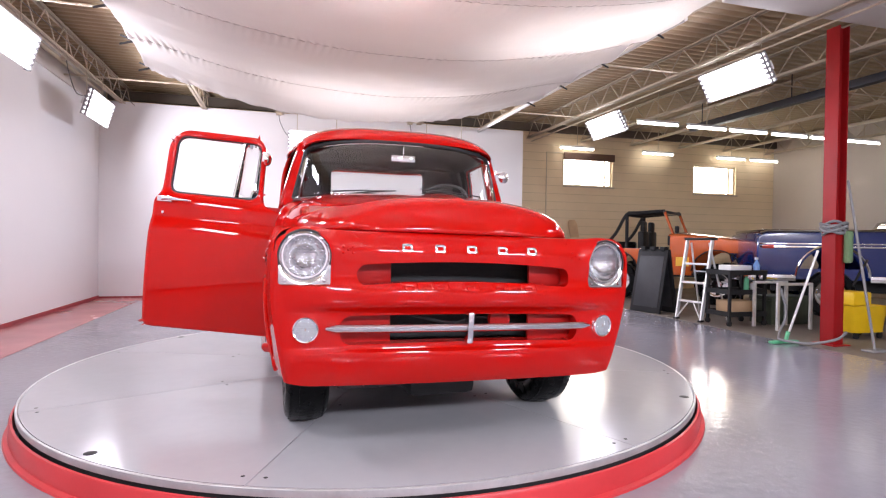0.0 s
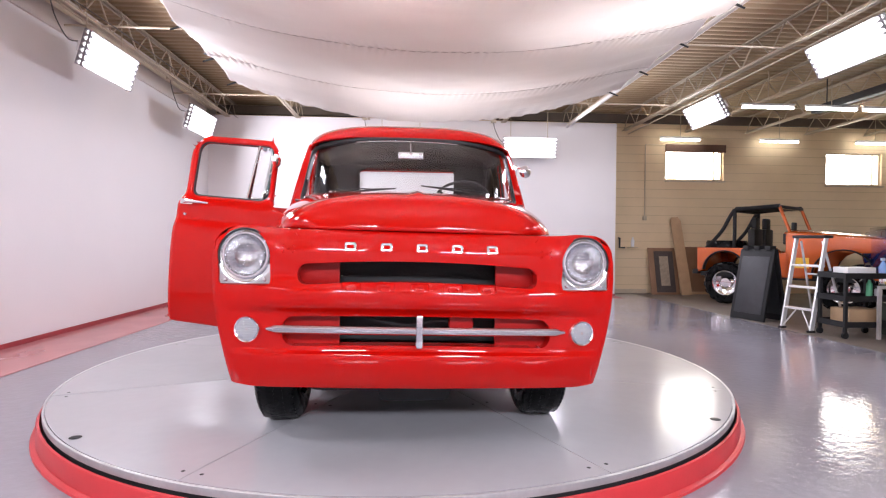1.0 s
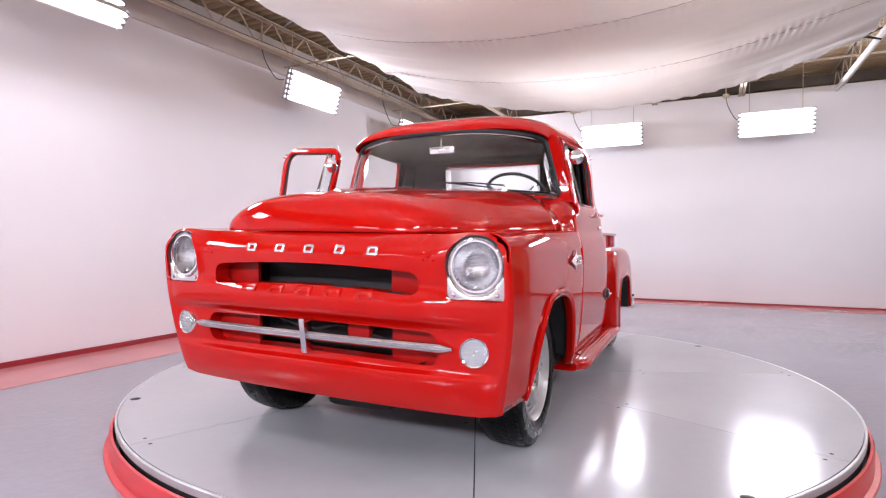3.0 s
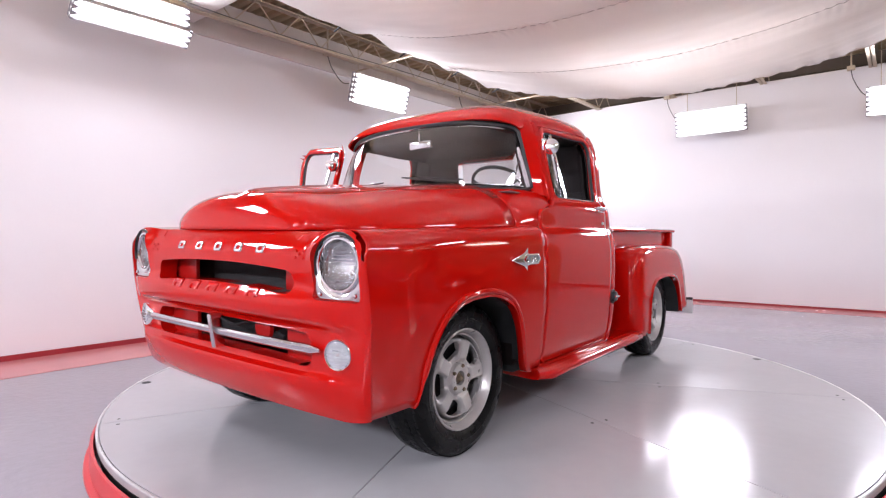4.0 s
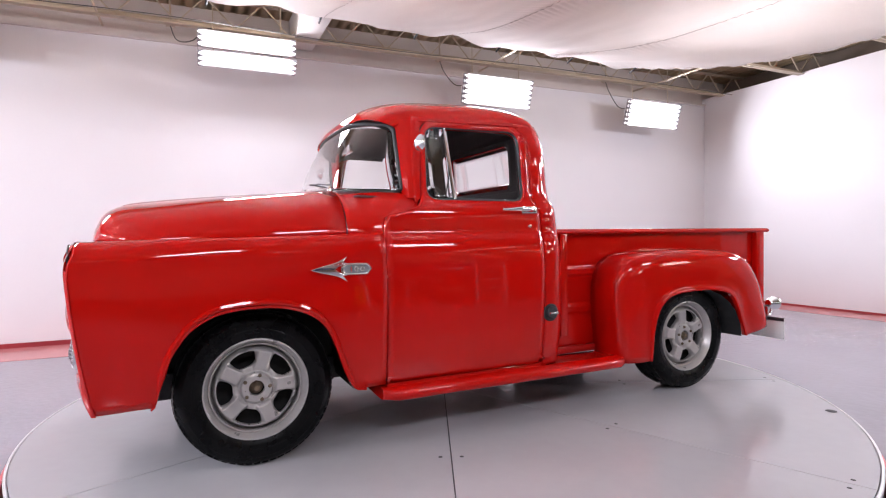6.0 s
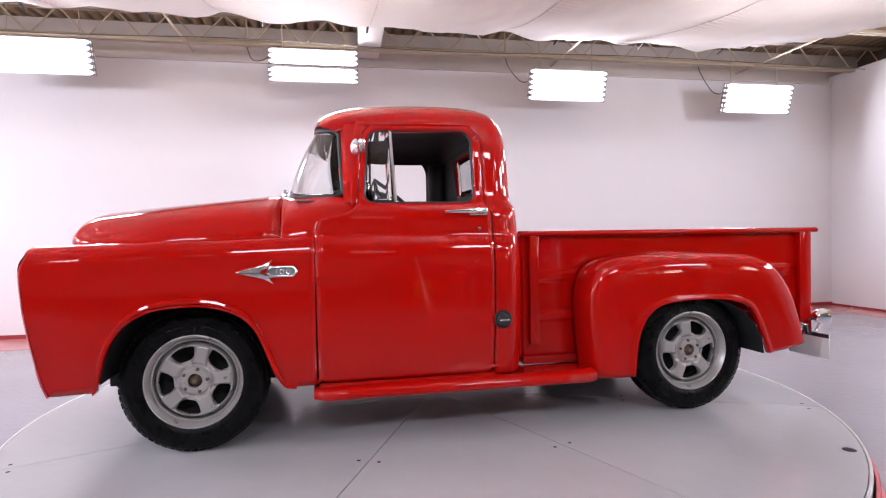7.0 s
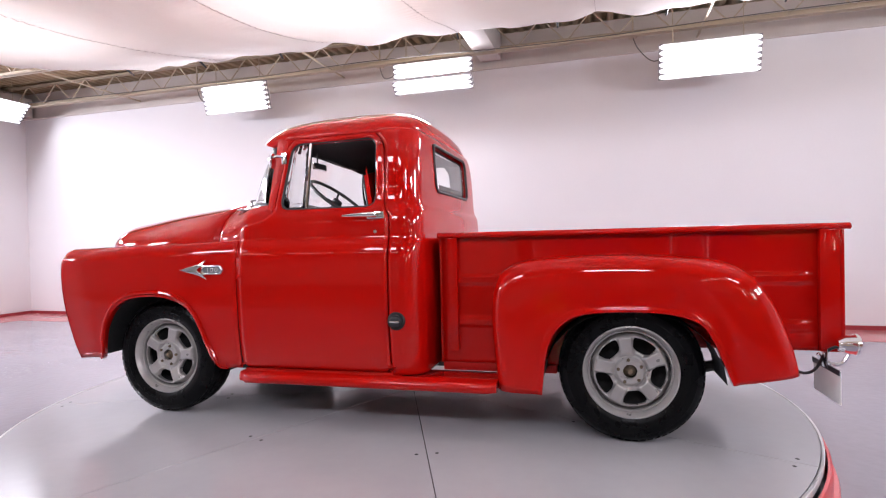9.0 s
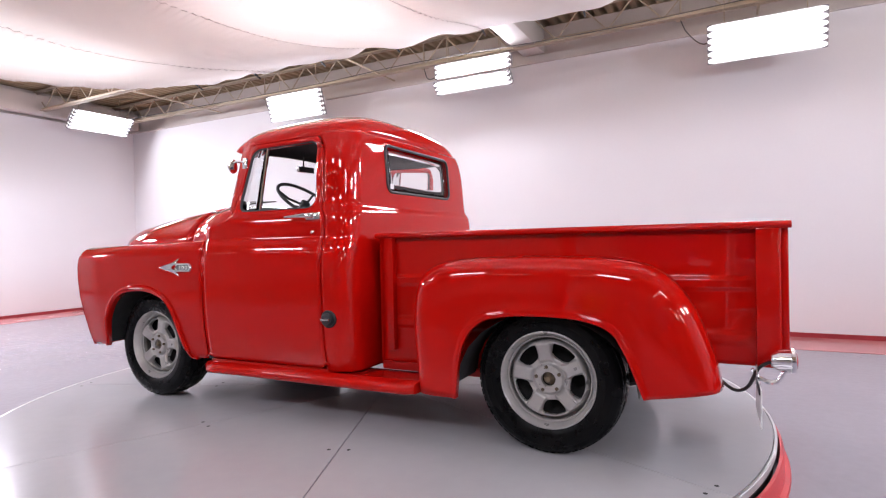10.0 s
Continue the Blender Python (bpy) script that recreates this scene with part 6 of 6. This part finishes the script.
part("top_cap", boxm(0.20, -0.24, H, 0.36, 0.24, H + 0.04, bevel=0.01), BLACK_RUB, ld)
part("rear_bar", sweep(bmesh.new(), [(0.40, -0.19, 0.75), (0.40, 0.19, 0.75)], 0.012, 6), LADDER, ld)

# sandwich board
sg = thing("sandwich_board", "black plastic sandwich board sign, blank", "sign", at=pose(6.1, 8.02, 0.003, 0, 0, 14))
for s in (1, -1):
    bm = boxm(-0.02, -0.31, 0.0, 0.02, 0.31, 1.10, bevel=0.008)
    m = pose(0.22 * (1 - s), 0, 0, 0, 11 * s, 0)
    for v in bm.verts:
        v.co = m @ v.co
    leaf = part("leaf", bm, BLACK_RUB, sg)
    bm = boxm(-0.026, -0.25, 0.10, -0.02, 0.25, 0.98, bevel=0.002)
    for v in bm.verts:
        v.co = m @ v.co
    part("face", bm, DARK_STEEL, leaf)
for y in (-0.2, 0.0, 0.2):
    part("hinge", boxm(0.16, y - 0.05, 1.06, 0.28, y + 0.05, 1.13, bevel=0.01), BLACK_RUB, sg)

# boards against the block wall
rb = thing("rug_board", "framed dark rug leaning on the block wall", "rug", at=pose(6.72, 11.98, 0.004, -14))
part("board", boxm(-0.33, 0, 0, 0.33, 0.025, 1.08, bevel=0.004), BROWN, rb)
part("rug", boxm(-0.20, -0.012, 0.05, 0.24, 0.0, 1.0, bevel=0.004), RUG, rb)
part("rug_centre", boxm(-0.09, -0.016, 0.2, 0.12, -0.0125, 0.88, bevel=0.001), RUG_PALE, rb)
pk = thing("leaning_plank", "long raw wooden plank leaning on the wall", "plank", at=pose(7.16, 11.88, 0.004, -12, -4, 0))
part("plank", prism(bmesh.new(), [(-0.12, 0), (0.12, 0), (0.12, 1.70), (0.06, 1.80), (-0.08, 1.80), (-0.12, 1.72)], 0, 0.03, 0.003), WOOD, pk)
bp2 = thing("brown_panel", "brown wooden panel leaning on the wall", "panel", at=pose(7.66, 12.06, 0.004, -12))
part("sheet", boxm(-0.5, 0, 0, 0.5, 0.03, 1.10, bevel=0.004), BROWN, bp2)
part("edge_strip", boxm(-0.5, -0.02, 0.0, 0.5, 0.0, 0.06), WOOD, bp2)


def car_wheel(parent, x, y, z, r, w, face):
    """A tyre with a chrome rim; face is -1 when its outside looks to -y."""
    h = new("wheel")
    h.parent = parent
    h.matrix_basis = pose(x, y, z, 90 if face < 0 else -90)
    part("tyre", revolve(bmesh.new(), [(r * 0.6, -w * 0.4), (r * 0.68, -w / 2), (r * 0.92, -w / 2), (r, -w * 0.32), (r, w * 0.32), (r * 0.92, w / 2), (r * 0.68, w / 2), (r * 0.6, w * 0.4)], 36), RUBBER, h)
    part("rim", revolve(bmesh.new(), [(r * 0.6, w * 0.42), (r * 0.56, w * 0.40), (r * 0.52, 0.0), (r * 0.40, -0.01), (r * 0.25, w * 0.12), (r * 0.22, w * 0.28), (0.0, w * 0.30)], 28), CHROME, h, "chrome wheel rim")
    bmk = bmesh.new()
    for k in range(32):
        t = 2 * math.pi * k / 32
        box(bmk, r - 0.012, -0.022, -w * 0.42, r + 0.008, 0.022, w * 0.42, m=Matrix.Rotation(t, 4, "Z") @ pose(0, 0, 0, 12 if k % 2 else -12))
    part("tread", bmk, RUBBER, h)


# orange open off-roader, its side to the room, front towards +x
jp = thing("off_road_vehicle", "orange open-top off-road vehicle with a black roll cage", "vehicle", at=pose(6.72, 10.66, 0.003, 0, 0, -53))
W = 1.4
tub = [(0.0, 1.08), (0.0, 0.64)] + [(0.10, 0.64)] + arc(0.53, 0.62, 0.40, 178, 90, 8) + arc(0.53, 0.62, 0.40, 80, 2, 8) + [(0.98, 0.56), (1.66, 0.56), (1.66, 0.98), (1.55, 1.0), (1.05, 1.0), (0.98, 1.08)]
part("tub", prism(bmesh.new(), tub, 0.0, 0.05, 0.012), ORANGE, jp)
part("tub", prism(bmesh.new(), tub, W - 0.05, W, 0.012), ORANGE, jp)
part("tailboard", boxm(0.0, 0.05, 0.6, 0.04, W - 0.05, 1.08, bevel=0.006), ORANGE, jp)
part("floor_pan", boxm(0.05, 0.05, 0.52, 3.3, W - 0.05, 0.6), BLACK_RUB, jp)
fen = [(1.58, 0.56), (2.0, 0.56)] + arc(2.45, 0.60, 0.45, 180, 100, 8) + [(2.6, 1.02), (3.35, 1.02), (3.35, 1.10), (3.0, 1.24), (1.6, 1.36), (1.58, 1.30)]
part("front_side", prism(bmesh.new(), fen, 0.0, 0.06, 0.01), ORANGE, jp)
part("front_side", prism(bmesh.new(), fen, W - 0.06, W, 0.01), ORANGE, jp)
hood = bmesh.new()
grid(hood, [[(x, 0.02 + (W - 0.04) * k / 12, z + 0.07 * (1 - (k / 6 - 1) ** 4)) for k in range(13)] for x, z in ((1.55, 1.36), (1.7, 1.36), (2.5, 1.28), (3.3, 1.20), (3.38, 1.14))])
part("hood", hood, ORANGE, jp, thick=0.02)
part("grille", boxm(3.33, 0.1, 0.7, 3.38, W - 0.1, 1.17, bevel=0.01), ORANGE, jp)
part("front_bumper", boxm(3.45, 0.05, 0.5, 3.55, W - 0.05, 0.64, bevel=0.01), BLACK_RUB, jp)
part("rear_bumper", boxm(-0.12, 0.05, 0.55, -0.005, W - 0.05, 0.64, bevel=0.01), BLACK_RUB, jp)
part("stripe", boxm(1.70, -0.004, 0.74, 1.95, -0.0005, 0.92), mat("yellow_stripe", (0.85, 0.5, 0.04), 0.4), jp, "yellow and orange stripe decal")
for y in (-0.05, W - 0.05):
    for cx, r in ((0.53, 0.41), (2.45, 0.46)):
        bm = bmesh.new()
        grid(bm, [[(x, y, z), (x, y + 0.1, z)] for x, z in arc(cx, 0.62, r, 176, 4, 14)])
        part("fender_flare", bm, BLACK_RUB, jp, thick=0.02)
for y, f in ((0.12, -1), (W - 0.12, 1)):
    car_wheel(jp, 0.53, y, 0.40, 0.395, 0.24, f)
    car_wheel(jp, 2.45, y, 0.40, 0.395, 0.24, f)
    part("windshield_post", sweep(bmesh.new(), [(1.62, y, 1.35), (1.44, y, 1.83)], 0.03, 8), ORANGE, jp)
    part("roll_bar", sweep(bmesh.new(), curve([(0.12, y, 1.06), (0.42, y, 1.40), (0.62, y, 1.76), (0.78, y, 1.82), (1.44, y, 1.86), (2.0, y, 1.80)][:5], 22), 0.036, 8), BLACK_RUB, jp)
    part("roll_bar", sweep(bmesh.new(), [(0.66, y, 1.06), (0.66, y, 1.80)], 0.036, 8), BLACK_RUB, jp)
    sx = 0.85
    bm = boxm(sx, y + (0.1 if f < 0 else -0.52), 0.9, sx + 0.14, y + (0.52 if f < 0 else -0.1), 1.45, bevel=0.05)
    box(bm, sx + 0.02, y + (0.2 if f < 0 else -0.42), 1.42, sx + 0.12, y + (0.42 if f < 0 else -0.2), 1.66, bevel=0.04)
    part("seat_back", bm, SEAT, jp)
    part("seat_cushion", boxm(sx + 0.1, y + (0.1 if f < 0 else -0.52), 0.75, sx + 0.6, y + (0.52 if f < 0 else -0.1), 0.93, bevel=0.05), SEAT, jp)
part("soft_top", boxm(0.66, 0.12, 1.81, 1.48, W - 0.12, 1.87, bevel=0.02), BLACK_RUB, jp, "black top panel")
part("roll_bar", sweep(bmesh.new(), [(0.64, 0.12, 1.80), (0.64, W - 0.12, 1.80)], 0.036, 8), BLACK_RUB, jp)
bm = bmesh.new()
for a, b in (((1.62, 0.12, 1.36), (1.62, W - 0.12, 1.36)), ((1.44, 0.12, 1.83), (1.44, W - 0.12, 1.83))):
    sweep(bm, [a, b], 0.03, 8)
part("windshield_frame", bm, ORANGE, jp)
part("dashboard", boxm(1.5, 0.1, 1.15, 1.62, W - 0.1, 1.36, bevel=0.03), BLACK_RUB, jp)
sp2 = revolve(bmesh.new(), [(0.2, -0.1), (0.24, -0.12), (0.36, -0.12), (0.38, -0.08), (0.38, 0.08), (0.36, 0.12), (0.24, 0.12), (0.2, 0.1)], 28, pose(0.32, 0.6, 1.10, 0, 0, 0))
part("spare_tyre", sp2, RUBBER, jp)
part("side_mirror", boxm(1.7, -0.12, 1.4, 1.76, 0.0, 1.54, bevel=0.015), BLACK_RUB, jp)

# blue pickup, tail to the room's middle
bt = thing("blue_truck", "dark blue long vintage truck with bright side trim", "truck", at=pose(7.78, 7.30, 0.003, 0, 0, -30))
L, W = 4.9, 1.8
side = [(0.0, 1.34), (-0.03, 1.28), (-0.03, 0.98), (0.03, 0.70), (0.50, 0.64)] + arc(1.08, 0.66, 0.52, 180, 0, 16) + [(2.4, 0.60), (3.4, 0.60)] + arc(3.95, 0.62, 0.50, 180, 0, 14) + [(4.85, 0.64), (4.9, 1.0), (4.88, 1.3), (4.7, 1.38), (2.2, 1.41), (0.1, 1.39)]
for y0, y1 in ((0.0, 0.12), (W - 0.12, W)):
    part("body_side", prism(bmesh.new(), side, y0, y1, 0.03), BLUE, bt)
bm = boxm(0.0, 0.1, 0.75, 0.06, W - 0.1, 1.38, bevel=0.02)
part("tailgate", bm, BLUE, bt)
part("deck", boxm(0.05, 0.1, 0.62, 4.85, W - 0.1, 0.8), BLUE, bt)
part("cover", boxm(0.06, 0.05, 1.375, 2.3, W - 0.05, 1.45, bevel=0.03), mat("dark_glass", (0.02, 0.02, 0.022), 0.08, var=0.05, coat=1.0), bt, "dark glossy rear cover")
bm = bmesh.new()
grid(bm, [[(x, 0.12 + (W - 0.24) * k / 10, z) for k in range(11)] for x, z in ((2.3, 1.40), (2.45, 1.62), (2.7, 1.70), (3.6, 1.70), (3.85, 1.62), (4.2, 1.40))])
part("cab_top", bm, mat("cab_dark", (0.02, 0.022, 0.03), 0.1, coat=1.0), bt, thick=0.03)
for z, h in ((1.16, 0.014), (1.21, 0.010), (0.645, 0.05)):
    bm = boxm(0.0, -0.014, z - h, 0.55 if h > 0.03 else 4.85, -0.001, z + h, bevel=0.004)
    if h > 0.03:
        part("side_trim", boxm(1.62, -0.014, z - h, 3.42, -0.001, z + h, bevel=0.004), CHROME, bt, "bright trim strip")
    part("side_trim", bm, CHROME, bt, "bright trim strip")
pts = [(x, -0.006, z) for x, z in arc(1.08, 0.66, 0.535, 178, 2, 24)]
part("arch_trim", sweep(bmesh.new(), pts, 0.02, 6), CHROME, bt, "bright wheel arch trim")
part("rail_trim", sweep(bmesh.new(), [(0.03, 0.05, 1.395), (0.14, 0.03, 1.42), (2.25, 0.02, 1.43)], 0.02, 8), CHROME, bt)
part("rear_bumper", boxm(-0.16, 0.0, 0.55, -0.035, W, 0.72, bevel=0.02), CHROME, bt)
part("marker_light", boxm(0.04, -0.02, 1.13, 0.22, -0.001, 1.19, bevel=0.004), mat("marker_red", (0.35, 0.02, 0.02), 0.2, coat=0.5), bt, "red side marker")
part("chassis", boxm(0.3, 0.4, 0.4, 4.6, W - 0.4, 0.62), BLACK_RUB, bt)
for y, f in ((0.16, -1), (W - 0.16, 1)):
    car_wheel(bt, 1.08, y, 0.39, 0.385, 0.26, f)
    car_wheel(bt, 3.95, y, 0.39, 0.385, 0.26, f)


# ---- power boxes and cables along the studio walls ----
CABLE = mat("grey_power_cable", (0.10, 0.095, 0.09), 0.6, var=0.1)


def power_box(x, y, z, tip):
    """A small box under the joists with a drooping cable to a lamp."""
    b = thing("junction_box", "small grey steel junction box with a drooping power cable", "junction box", "power boxes", at=pose(x, y, z))
    part("box", boxm(-0.05, -0.05, 0.0, 0.05, 0.05, 0.06, bevel=0.006), STEEL, b)
    part("stem", sweep(bmesh.new(), [(0, 0, 0.06), (0, 0, DECK_Z - z)], 0.012, 6), STEEL, b)
    t = Vector(tip) - Vector((x, y, z))
    part("cable", sweep(bmesh.new(), curve([(0, 0, 0), (t.x * 0.1, t.y * 0.15, -0.16), (t.x * 0.45, t.y * 0.5, t.z * 0.6 - 0.16), (t.x * 0.85, t.y * 0.85, t.z - 0.02), tuple(t)], 16), 0.007, 6), CABLE, b, "thin dark power cable")


for x, y, z in ((-2.72, 0.31, 3.45), (-2.72, 3.48, 3.60), (-2.72, 6.95, 3.31), (-2.72, 9.95, 3.21)):
    power_box(x - 0.2, y - 0.85, 3.72, (x - 0.10, y - 0.40, z + 0.12))
for x, y, z in ((0.76, 11.35, 3.14), (3.45, 11.35, 3.13)):
    power_box(x - 0.75, y + 0.12, 3.66, (x - 0.4, y + 0.1, z + 0.15))
# wire run along the lower chords by the long wall
structure("conduit", sweep(bmesh.new(), curve([(WX + 0.62, SY, 3.74), (WX + 0.60, 0.2, 3.70), (WX + 0.62, 2.6, 3.73), (WX + 0.59, 5.2, 3.69), (WX + 0.62, 8.0, 3.73), (WX + 0.60, NY, 3.70)], 40), 0.006, 5), CABLE, "loose dark wire run under the roof")
